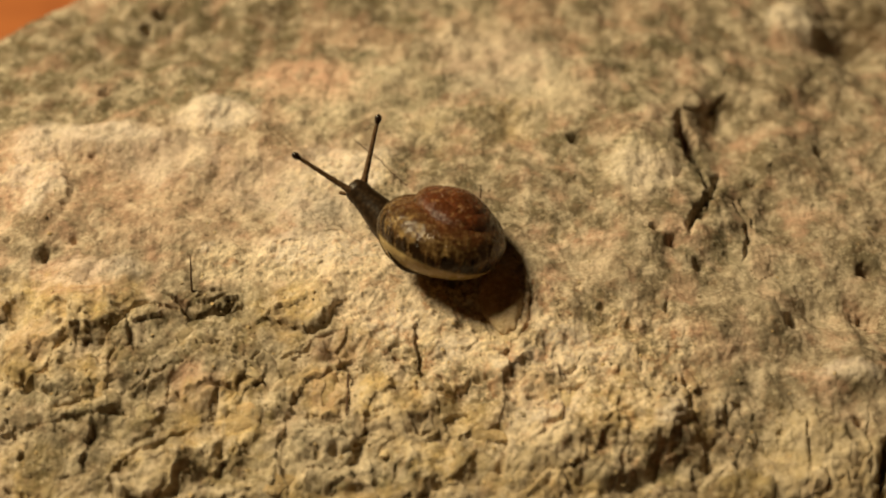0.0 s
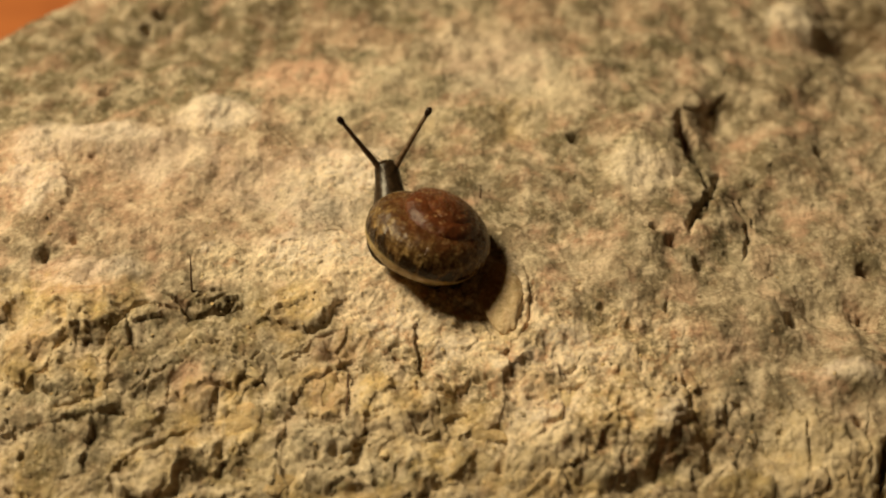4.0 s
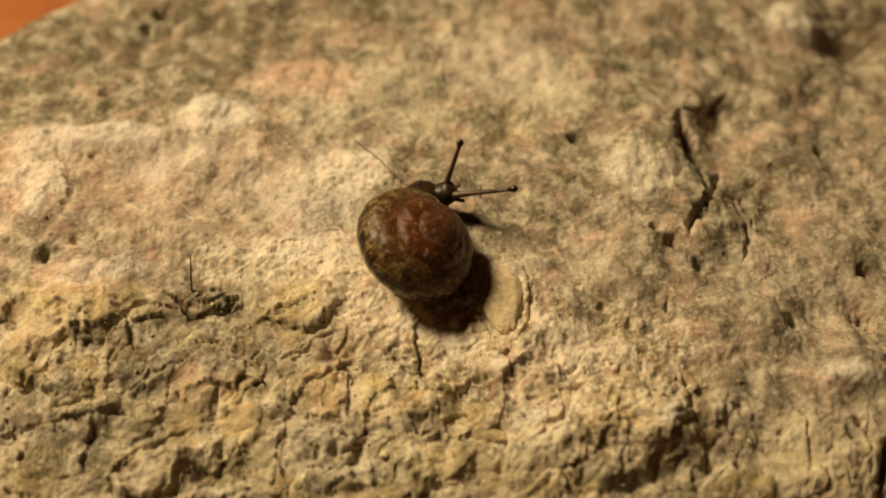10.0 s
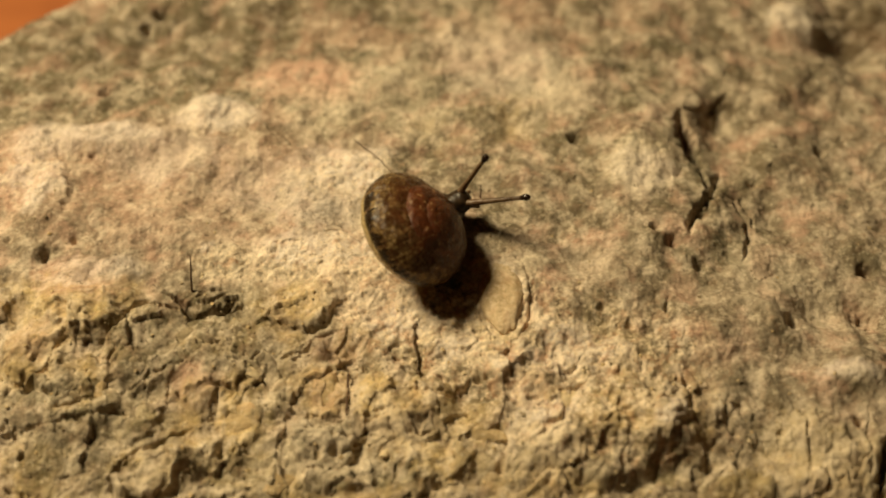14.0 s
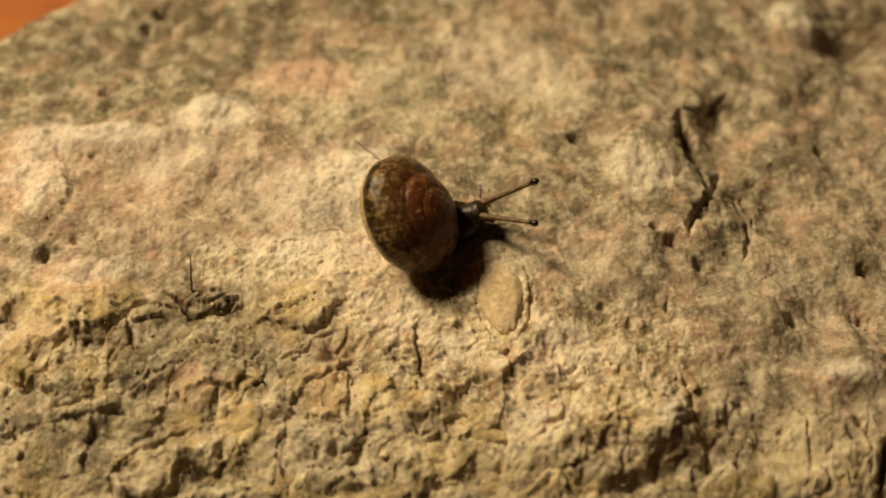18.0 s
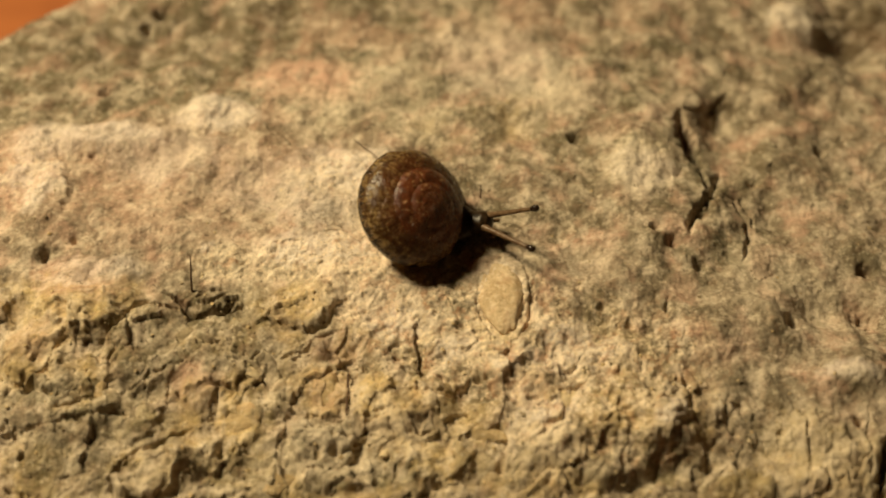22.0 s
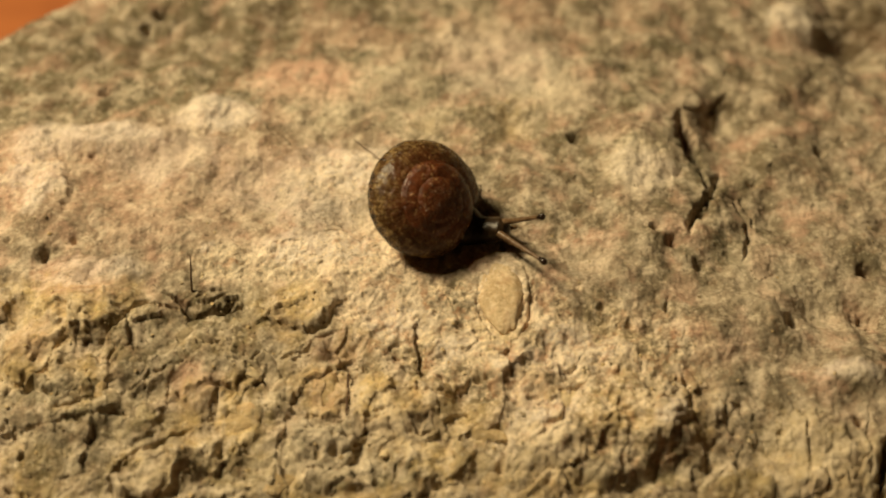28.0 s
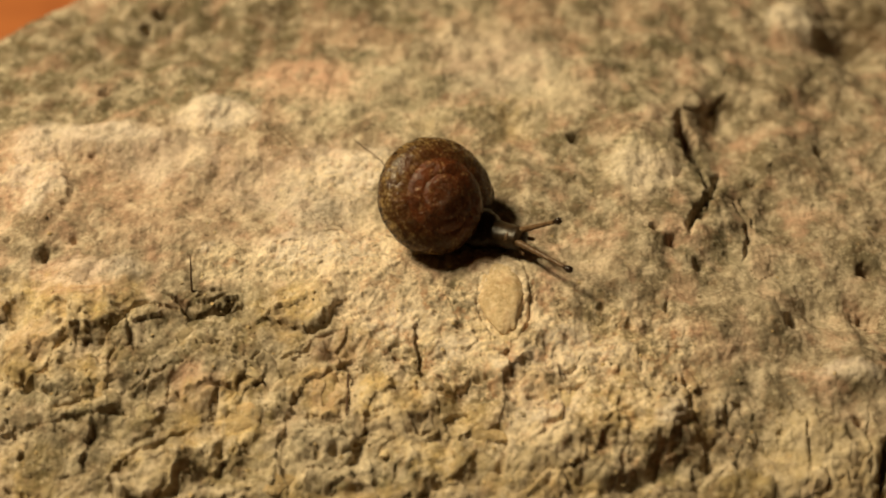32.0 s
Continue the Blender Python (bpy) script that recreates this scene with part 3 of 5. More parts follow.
stain("ochre", 8.1, -10.6, 3.33, 5.25, 0.6)
stain("ochre", -46.3, -19.53, 2.59, 3.57, 0.7)
stain("ochre", -54.56, -15, 4.01, 3.02, 0.5)
stain("ochre", -20.69, -31.39, 3.61, 2.62, 0.7)
stain("ochre", 21.38, -26.65, 5.67, 3.39, 0.5)
stain("ochre", 36.53, -35.04, 7.69, 2.26, 0.6)
stain("ochre", 50.94, -33.53, 3.45, 4.24, 0.4)
stain("ochre", -0.35, 27.54, 6.93, 8.19, 0.4)
stain("ochre", 11.81, 27.92, 6.12, 6.83, 0.4)
stain("ochre", -10.15, -14.45, 4.59, 2.61, 0.5)
stain("ochre", -35.13, -32.84, 3.53, 1.85, 0.7)
stain("ochre", -44.32, -7.04, 4.43, 2.45, 0.6)
stain("ochre", 22.3, -14.48, 6, 5.04, 0.35)
stain("grime_shade", -11.93, -31.26, 6.56, 3.03, 0.75)
stain("grime_shade", -26.4, -33.48, 7.21, 2.28, 0.6)
stain("grime_shade", -39.61, -24.64, 5.05, 4.19, 0.6)
stain("grime_shade", -36.52, -16.62, 6.87, 3.26, 0.5)
stain("grime_shade", -4.83, -16.55, 4.54, 2.58, 0.6)
# recess shade of the small front hollow, painted over its floor
stain("grime_shade", 4.53, -21.31, 3.29, 1.84, 1.0)
stain("soil_shade", 4.75, -21.24, 3.07, 1.38, 0.55)
stain("grime_shade", 37.19, -4.49, 12.14, 9.98, 0.6)
stain("grime_shade", 52.77, 10.43, 10.87, 14.5, 0.5)
stain("grime_shade", 41.39, -25.46, 6.37, 4.92, 0.6)
stain("grime_shade", 50.13, -24.4, 5.23, 3.12, 0.5)
stain("grime_shade", -53.51, 44.61, 23.79, 12.76, 1.0)
stain("grime_shade", -58.81, 34.3, 14.04, 7.94, 0.8)
stain("grime_shade", -28.13, 48.42, 15.06, 8.5, 0.8)
stain("soil_shade", -49.87, 51.42, 30.24, 6, 0.35)
stain("soil_shade", -56.59, 41.52, 10.43, 5.67, 0.25)
stain("grime_shade", -32.75, 38.85, 14.24, 5.67, 0.6)
stain("grime_shade", -31.34, -7.41, 5.49, 2.99, 0.8)
stain("grime_shade", -48.7, -27.99, 8.88, 3.92, 0.5)
stain("grime_shade", -55.28, 3.92, 7.22, 5.97, 0.4)
stain("grime_shade", -27.65, 13.29, 9.89, 6.46, 0.3)
stain("grime_shade", 5.92, 38.26, 14.34, 8.5, 0.35)
stain("grime_shade", 22.74, 46.8, 10.99, 9.92, 0.35)
# painted shade at the foot of the front lump
stain("grime_shade", 26.29, -31.58, 7.11, 2.76, 0.5)
stain("grime_shade", 50.05, 41.9, 11.24, 17.01, 0.4)
stain("grime_shade", 6.28, 13.09, 11.5, 7.27, 0.25)
stain("grime_shade", -17.1, -13.01, 3.78, 2.96, 0.5)
stain("grime_shade", 8.36, -31.83, 7.2, 2.73, 0.35)
stain("soil_shade", 71.55, 58.26, 5.91, 6.75, 1.0)
stain("soil_shade", -40.55, 50.19, 8.14, 2.88, 0.45)
stain("soil_shade", -33.36, 45, 3.67, 2.62, 0.4)
stain("soil_shade", 44.13, 34.56, 2.32, 1.59, 0.6)
stain("soil_shade", -31.94, -5.72, 3.12, 1.75, 0.6)
stain("soil_shade", -32.34, -9.16, 3.14, 0.55, 0.6)
stain("soil_shade", 59.52, -6.59, 2.58, 2.4, 0.4)
# two dark strips that paint the shade under the front lump
stain("soil_shade", 32.7, -30.63, 3.03, 1.1, 0.5)
stain("soil_shade", 23.36, -33.19, 2.99, 1.07, 0.4)
stain("soil_shade", 37.05, -25.62, 1.56, 1.09, 0.3)
stain("pale", -16.36, -28.37, 6.66, 2.51, 0.6)
stain("pale", -6.14, -27.72, 5.13, 3.26, 0.5)
stain("ochre", -4.63, -29.77, 5.11, 3.75, 0.9)
stain("pale", -8.35, 36.73, 8.05, 8.5, 0.4)
stain("pale", -3.82, 27.86, 5.18, 7.09, 0.4)
stain("pale", 4.28, 49.42, 6.52, 7.09, 0.4)
stain("pink", 6.05, 45.52, 8.3, 8.5, 0.4)
stain("chalk_lit", 8.69, 41.3, 9.92, 9.92, 0.25)
stain("pale", 15.68, 35.25, 7.92, 8.06, 0.5)
# painted light on the right-hand bulge
stain("pale", 29.61, 16.51, 6.78, 6.01, 0.7)
stain("pale", -6.75, 5.01, 5.63, 5.72, 0.5)
stain("pale", -19.53, 29.21, 6.91, 6.23, 0.5)
stain("pale", 48.23, -5.44, 7.79, 6.27, 0.4)
stain("pale", 44.81, -1.11, 5.2, 4.28, 0.4)
stain("pale", -27.58, -6.01, 3.19, 1.98, 0.5)
stain("pink", -50.59, -5.65, 6.29, 2.43, 0.6)
stain("pink", 13.73, 53.33, 5.64, 4.05, 0.5)
stain("soil_shade", 71.98, 58.09, 5.67, 6.55, 1.0)
stain("soil_shade", -30.37, 52.77, 6.63, 3.96, 0.6)
stain("soil_shade", -32.5, 46.36, 5.57, 3.12, 0.5)
stain("chalk_lit", -59.6, 13.81, 4.28, 3.72, 0.7)
stain("chalk_lit", -57.05, 22.18, 5.14, 4.08, 0.5)
stain("pink", -61.77, 11.89, 3.23, 4.63, 0.8)
stain("pale", 7.38, -7.82, 3.52, 5.11, 0.8)
stain("pink", 7.38, -8.18, 3.05, 3.91, 0.3)
stain("grime_shade", -48.75, 42.61, 27.27, 9.92, 0.9)
stain("grime_shade", -62.98, 37.94, 9.23, 8.02, 0.9)
stain("grime_shade", 55.43, 16.1, 11.38, 24.44, 0.6)
stain("grime_shade", 20.18, 50.07, 12.09, 8.5, 0.5)
stain("grime_shade", 44.07, 52.14, 11.81, 8.5, 0.6)
stain("grime_shade", -63.46, 32.01, 10.62, 5.48, 0.8)
stain("grime_shade", -15.28, 51.73, 13.19, 5.67, 0.6)
stain("grime_shade", -42.7, 53.34, 14.92, 4.56, 0.9)
stain("grime_shade", -54.1, 48.6, 32.76, 8.48, 1.0)
stain("grime_shade", -20.75, 48.59, 7.59, 5.67, 0.5)
stain("soil_shade", -54.66, 46.04, 34.02, 9.19, 0.45)
stain("soil_shade", -63.46, 32.01, 7.78, 5.48, 0.25)
stain("soil_shade", -20.95, 51.66, 20.56, 6.38, 0.25)
stain("soil_shade", 20.22, 51.11, 20.42, 6.41, 0.2)
stain("soil_shade", -30.37, 52.77, 7.58, 3.58, 0.7)
stain("pale", 47.83, -29.95, 7.53, 5.49, 0.4)
stain("pale", -13.44, -28.91, 8.82, 3.49, 0.4)
stain("ochre", 47.23, -30.26, 8.11, 5.53, 0.6)

stain("soil_shade", -37.27, 47.89, 7.4, 6.87, 0.55, 0)
stain("soil_shade", -48.25, 50.27, 3.71, 6.94, 0.45, 0)
stain("soil_shade", -52.41, 33.72, 1.76, 2.74, 0.4, 0)
stain("grime_shade", -48.63, 43.6, 23.71, 10.48, 1, 0)
stain("grime_shade", -20.66, 47.87, 12.9, 7.62, 0.8, 0)
stain("pink", -21.71, 36.36, 9.78, 5.92, 0.9, 0)
stain("pink", -45.52, 12.29, 4.94, 5.35, 0.5, 0)
stain("pink", -49.59, -2.56, 3.93, 2.42, 0.6, 0)
stain("chalk_lit", -47.23, -2.58, 5.46, 2.14, 0.5, 0)
stain("chalk_lit", -17.57, 12.22, 7.38, 9.65, 0.5, 0)
stain("chalk_lit", -60.91, 19.38, 3.35, 5.02, 0.6, 0)
stain("pale", 7.65, -8.95, 3.21, 5.7, 0.85, 0)
stain("ochre", 6.54, -11.14, 3.8, 3.58, 0.8, 0)
stain("chalk_lit", 12.15, -25.07, 4.02, 1.64, 0.8, 20)
stain("chalk_lit", 29.97, -25.45, 1.58, 1.64, 0.8, 0)
stain("chalk_lit", 1.2, -16.02, 3, 1.45, 0.6, 0)
stain("chalk_lit", 53.21, -19.34, 3.83, 1.61, 0.6, 0)
stain("chalk_lit", 16.07, -18.66, 2.97, 1.58, 0.5, 0)
stain("ochre", -15.22, -20.61, 3.14, 3.53, 1, 0)
stain("ochre", -8.84, -21.67, 3.13, 3.51, 1, 0)
stain("ochre", -48.64, -9.26, 4.92, 3.83, 1, 0)
stain("ochre", -19.18, -8.2, 4.33, 3.29, 0.9, 0)
stain("ochre", -26.35, -22.59, 3.44, 5.36, 1, 0)
stain("ochre", -0.29, -30.99, 5.78, 2.9, 0.9, 0)
stain("ochre", -46.37, -18.51, 2.39, 2.81, 0.9, 0)
stain("ochre", 21.67, -24.8, 6.53, 3.77, 0.7, 0)
stain("ochre", -38.5, -23.21, 1.75, 1.66, 1, 0)
stain("ochre", -54.96, -13.64, 3.53, 4.58, 0.7, 0)
stain("pink", -34.12, -18.47, 2.97, 1.85, 0.5, 0)
# the small hollow's painted shade again
stain("grime_shade", 4.51, -21.52, 3.4, 1.67, 1, 0)
stain("grime_shade", -31.78, -10.07, 5.38, 4.17, 1, 0)
stain("grime_shade", -35.02, -16.57, 4.47, 3.13, 0.8, 0)
stain("grime_shade", -16.42, -28.04, 5.89, 2.21, 0.9, 0)
stain("grime_shade", -47.54, -24.54, 8.78, 1.35, 0.9, 0)
stain("grime_shade", -49.06, -30.37, 8.69, 2.18, 0.8, 0)
# more painted shade on the lump's underside
stain("grime_shade", 28.4, -32.27, 6.35, 2.86, 0.9, 0)
stain("grime_shade", -9.32, -17.05, 5.27, 1.73, 0.7, 0)
stain("chalk_lit", -13.63, 15.78, 4.98, 5.51, 0.85, -20)
stain("chalk_lit", -17.69, 0.41, 8.69, 3.03, 0.7, 0)
stain("pink", -22.11, 18.12, 5.02, 3.71, 0.5, 0)
stain("chalk_lit", -6.39, -11.61, 4.57, 2.54, 0.6, 0)
stain("pink", -11.11, -7.14, 3.87, 3.62, 0.5, 0)
stain("chalk_lit", -58.41, 11.08, 2.45, 4.67, 0.8, 0)
stain("chalk_lit", -35, 28.25, 4.34, 2.92, 0.7, 0)
stain("pink", -63.18, 18.16, 3.35, 6.24, 0.6, 0)
# the bulge's lit top, whitened by paint
stain("chalk_lit", 29.63, 15.31, 5.08, 3.69, 0.45, 0)
stain("chalk_lit", 16.96, -15.47, 3.74, 3.35, 0.6, 0)
stain("grime_shade", 2.61, -7.99, 2, 4.55, 0.9, 0)
stain("chalk_lit", 8.33, -6.64, 2.15, 2.89, 0.8, 0)
stain("pale", 8.44, -11.17, 2.12, 3.22, 0.9, 0)
# shadow band right of the teardrop stone, painted in
stain("soil_shade", 12.33, -8.53, 0.92, 3.79, 0.35, 0)
stain("grime_shade", 21.05, -9.92, 4.58, 3.74, 0.6, 0)
stain("grime_shade", 18.1, -22.9, 2.94, 1.52, 0.7, 25)
stain("grime_shade", 36.77, -26.06, 2.9, 2.26, 0.7, 0)
# two patches that deepen the recess's painted shade
stain("grime_shade", -43.15, -13.76, 3.74, 2.91, 0.8, 0)
stain("grime_shade", -51.75, -20.7, 4.51, 1.92, 0.9, 0)
stain("grime_shade", -29.03, -16.39, 5.32, 2.36, 0.7, 0)
stain("grime_shade", -39.28, -26.58, 5.08, 2.21, 0.6, 0)
stain("soil_shade", -31.12, -8.81, 3.47, 1.33, 0.5, 0)
stain("grime_shade", -0.3, -18.34, 5.96, 1.25, 0.8, 0)
stain("grime_shade", -31.62, -31.39, 4.37, 2.17, 0.5, 0)
# the lump's foot shadow, painted as a dark strip
stain("soil_shade", 29.81, -32.34, 4.94, 1.28, 0.4, -15)
stain("soil_shade", -43.46, 45.79, 15.62, 8.33, 0.4, 0)
stain("pink", -55.2, 15.78, 7.47, 8.65, 0.45, 0)
stain("pink", -28.57, 15.66, 6.63, 6.1, 0.45, 0)
stain("pink", -42.73, 4.48, 7.2, 4.37, 0.35, 0)
stain("pink", -15.14, 47.94, 7.38, 4.54, 0.5, 0)
# crescent of shade below the ochre plate, put into the colour
stain("soil_shade", -21.7, -11.44, 4.6, 0.81, 0.4, 0)
stain("ochre", -49.41, -9.25, 4.93, 4.01, 1, 0)

# the crumbly crust is rough to the touch
HEIGHT += TINTS["crust"] * (0.09 * fbm(GX, GY, 0.8, 2, 170) + 0.10 * np.abs(fbm(GX, GY, 1.6, 2, 180)))

# the far side of the right-hand drop is cleaner
TINTS["grime_shade"] *= 1 - 0.45 * smooth((GX - 34) / 20)

# knobbly grains on the lump in front, and fewer on the crust
KNOBS = np.exp(-((GX - 23.7) / 13.0) ** 2 - ((GY - -27.4) / 7.0) ** 2)
HEIGHT += np.maximum(KNOBS, 0.28 * TINTS["crust"]) * (0.85 * creased(2.3, 31, 0.04) + 0.5 * creased(1.1, 32, 0.04))
HEIGHT += FRONT * (1 - KNOBS) * 0.6 * fbm(GX, GY, 5.5, 2, 75)

# angular crumbs of the broken stone
lev, joint = blocks(GX + 0.5 * WX, GY + 0.5 * WY, 1.5, 5, 0.7)
fine, joint = blocks(GX * 0.9 + 0.3 * WX, GY * 1.1 + 0.3 * WY, 0.75, 8, 0.7)
HEIGHT += (0.25 + 0.75 * np.maximum(FRONT, TINTS["crust"])) * (0.11 * lev + 0.06 * fine)

# towards the table on every side
OUT = np.maximum(np.maximum(np.abs(GX) - 86.0, GY - 82.0), -51.0 - GY)
HEIGHT -= 2.6 * soft(OUT, 2.0)
TABLE_Z = -72.0
HEIGHT = np.maximum(HEIGHT, TABLE_Z - 0.5)


def height_at(x, y):
    i, j = int(np.argmin(np.abs(XS - x))), int(np.argmin(np.abs(YS - y)))
    return HEIGHT[j, i]


def build_rock():
    ny, nx = GX.shape
    co = np.stack([GX, GY, HEIGHT], axis=-1).reshape(-1, 3) * MM
    idx = np.arange(nx * ny).reshape(ny, nx)
    quads = np.stack([idx[:-1, :-1], idx[:-1, 1:], idx[1:, 1:], idx[1:, :-1]], axis=-1).reshape(-1, 4)
    rim = np.concatenate([idx[0, :], idx[1:, -1], idx[-1, -2::-1], idx[-2:0:-1, 0]])[::-1]
    me = bpy.data.meshes.new("rock_body")
    me.vertices.add(len(co))
    me.vertices.foreach_set("co", co.astype(np.float32).ravel())
    me.loops.add(quads.size + len(rim))
    me.loops.foreach_set("vertex_index", np.concatenate([quads.ravel(), rim]).astype(np.int32))
    me.polygons.add(len(quads) + 1)
    me.polygons.foreach_set("loop_start", np.concatenate([np.arange(0, quads.size, 4), [quads.size]]).astype(np.int32))
    me.update(calc_edges=True)
    me.validate()
    for name, values in TINTS.items():
        a = me.attributes.new(name, "FLOAT", "POINT")
        a.data.foreach_set("value", values.astype(np.float32).ravel())
    me.materials.append(LIMESTONE)
    me.polygons.foreach_set("use_smooth", np.ones(len(me.polygons), dtype=bool))
    return new("rock", me)


rock = tagged(build_rock(), "rough beige limestone rock with cracks, pits and pink patches", "rock")


# ---- the table and the room ----
def slab(name, x0, x1, y0, y1, z0, z1, mat, label, category):
    bm = bmesh.new()
    bmesh.ops.create_cube(bm, size=1.0)
    for v in bm.verts:
        v.co = Vector((x0 if v.co.x < 0 else x1, y0 if v.co.y < 0 else y1, z0 if v.co.z < 0 else z1))
    bmesh.ops.bevel(bm, geom=bm.edges[:], offset=0.002, segments=2, affect="EDGES")
    me = bpy.data.meshes.new(name)
    bm.to_mesh(me)
    bm.free()
    me.materials.append(mat)
    return tagged(new(name, me), label, category, "", "structure")


TZ = TABLE_Z * MM
slab("tabletop", -0.7, 0.7, -0.5, 0.6, TZ - 0.03, TZ, TABLE, "orange-brown smooth tabletop under the rock", "tabletop")
slab("floor", -1.6, 1.6, -1.6, 1.6, TZ - 0.80, TZ - 0.75, WALL, "plain floor of the room", "floor")
slab("wall_north", -1.6, 1.6, 1.6, 1.7, TZ - 0.75, 1.6, WALL, "plain painted wall", "wall")
slab("wall_south", -1.6, 1.6, -1.7, -1.6, TZ - 0.75, 1.6, WALL, "plain painted wall", "wall")
slab("wall_east", 1.6, 1.7, -1.7, 1.7, TZ - 0.75, 1.6, WALL, "plain painted wall", "wall")
slab("wall_west", -1.7, -1.6, -1.7, 1.7, TZ - 0.75, 1.6, WALL, "plain painted wall", "wall")
slab("ceiling", -1.7, 1.7, -1.7, 1.7, 1.6, 1.7, WALL, "plain painted ceiling", "ceiling")


# ---- the snail ----
def part(name, bm, mat, parent, label="", smooth_faces=True):
    me = bpy.data.meshes.new(name)
    bm.to_mesh(me)
    bm.free()
    me.materials.append(mat)
    if smooth_faces:
        me.polygons.foreach_set("use_smooth", np.ones(len(me.polygons), dtype=bool))
    ob = new(name, me)
    ob.parent = parent
    return tagged(ob, label)


def lathe(bm, rings, seg=20, squash=1.0, lift=None):
    """A closed body along x from (x, radius) rings; squash: height over width; lift: the middle's height at x."""
    loops = []
    for x, r in rings:
        up = lift(x) if lift else 0.0
        loops.append([bm.verts.new((x * MM, r * math.cos(2 * math.pi * i / seg) * MM, (up + r * squash * math.sin(2 * math.pi * i / seg)) * MM)) for i in range(seg)])
    for a, b in zip(loops, loops[1:]):
        for i in range(seg):
            bm.faces.new((a[i], a[(i + 1) % seg], b[(i + 1) % seg], b[i]))
    bm.faces.new(loops[0][::-1])
    bm.faces.new(loops[-1])
    bmesh.ops.recalc_face_normals(bm, faces=bm.faces[:])


def shell_material():
    m, nt, b = material("snail_shell")
    co = object_coords(nt)
    whorl, around, base = attribute(nt, "whorl"), attribute(nt, "around"), attribute(nt, "underside")
    comb = nt.nodes.new("ShaderNodeCombineXYZ")
    nt.links.new(whorl, comb.inputs[0])
    nt.links.new(around, comb.inputs[1])

    def spread(turns, across):
        """Coordinates on the whorl: along its run, and across it."""
        n = nt.nodes.new("ShaderNodeVectorMath")
        n.operation = "MULTIPLY"
        n.inputs[1].default_value = (turns, across, 1.0)
        nt.links.new(comb.outputs[0], n.inputs[0])
        return n.outputs[0]

    # growth lines run across the whorl; pale blotches lie in bands along it, in ragged zigzags
    lines = ramp(nt, noise_node(nt, 1.0, 4, 0.65, spread(120.0, 5.0), 0.5), (0.42, 0.0), (0.56, 1.0))
    streaks = ramp(nt, noise_node(nt, 1.0, 5, 0.7, spread(40.0, 13.0), 1.2), (0.45, 0.0), (0.55, 1.0))
    blotch = ramp(nt, noise_node(nt, 1.0, 4, 0.65, spread(17.0, 9.0), 1.4), (0.42, 0.0), (0.56, 1.0))
    old = attribute(nt, "early")
    flecks = maths(nt, "MULTIPLY", maths(nt, "MULTIPLY", maths(nt, "ADD", streaks, 0.2), maths(nt, "ADD", blotch, 0.08)), mix(nt, 0.8, (1.0, 1.0, 1.0), lines))
    brown = mix(nt, noise_node(nt, 500, 5, 0.6, co), (0.030, 0.013, 0.005), (0.082, 0.036, 0.012))
    tawny = mix(nt, noise_node(nt, 700, 5, 0.6, co), (0.25, 0.165, 0.062), (0.44, 0.31, 0.135))
    young = mix(nt, maths(nt, "MULTIPLY", flecks, 0.85), brown, tawny)
    rust = mix(nt, noise_node(nt, 350, 6, 0.65, co), (0.075, 0.021, 0.008), (0.165, 0.052, 0.019))
    dots = ramp(nt, noise_node(nt, 1.0, 4, 0.7, spread(34.0, 9.0), 0.8), (0.57, 0.0), (0.63, 1.0))
    rust = mix(nt, maths(nt, "MULTIPLY", dots, 0.9), rust, (0.36, 0.21, 0.095))
    clouds = ramp(nt, noise_node(nt, 1.0, 3, 0.6, spread(13.0, 4.0), 0.9), (0.46, 0.0), (0.58, 1.0))
    rust = mix(nt, maths(nt, "MULTIPLY", clouds, 0.55), rust, (0.038, 0.014, 0.006))
    col = mix(nt, old, young, rust)
    # the pale thread along the seam
    col = mix(nt, maths(nt, "MULTIPLY", attribute(nt, "seam"), lines), col, (0.42, 0.27, 0.12))
    # a row of dark flames where the flank turns under, and the pale base below it
    teeth = noise_node(nt, 1.0, 2, 0.5, spread(58.0, 1.6), 0.5)
    rim = maths(nt, "SUBTRACT", maths(nt, "ADD", maths(nt, "MULTIPLY", attribute(nt, "flank"), 0.42), teeth), 0.37)
    col = mix(nt, ramp(nt, rim, (0.45, 0.0), (0.49, 0.95)), col, (0.016, 0.008, 0.003))
    cream = mix(nt, noise_node(nt, 1.0, 5, 0.65, spread(60.0, 3.0)), (0.30, 0.215, 0.085), (0.50, 0.385, 0.19))
    col = mix(nt, base, col, cream)
    nt.links.new(col, b.inputs["Base Color"])
    nt.links.new(ramp(nt, noise_node(nt, 900, 4, 0.6, co), (0.3, 0.17), (0.7, 0.32)), b.inputs["Roughness"])
    b.inputs["Specular IOR Level"].default_value = 0.27
    n1 = bump(nt, b, noise_node(nt, 1.0, 4, 0.6, spread(150.0, 2.5)), 0.55, 0.00022)
    bump(nt, b, noise_node(nt, 620, 4, 0.55, co, 0.5), 0.75, 0.0006, n1)
    return m


SHELL = shell_material()
LIP = plain("shell_lip", (0.13, 0.085, 0.035), 0.5, (0.08, 0.05, 0.02), 700.0, 0.0001)


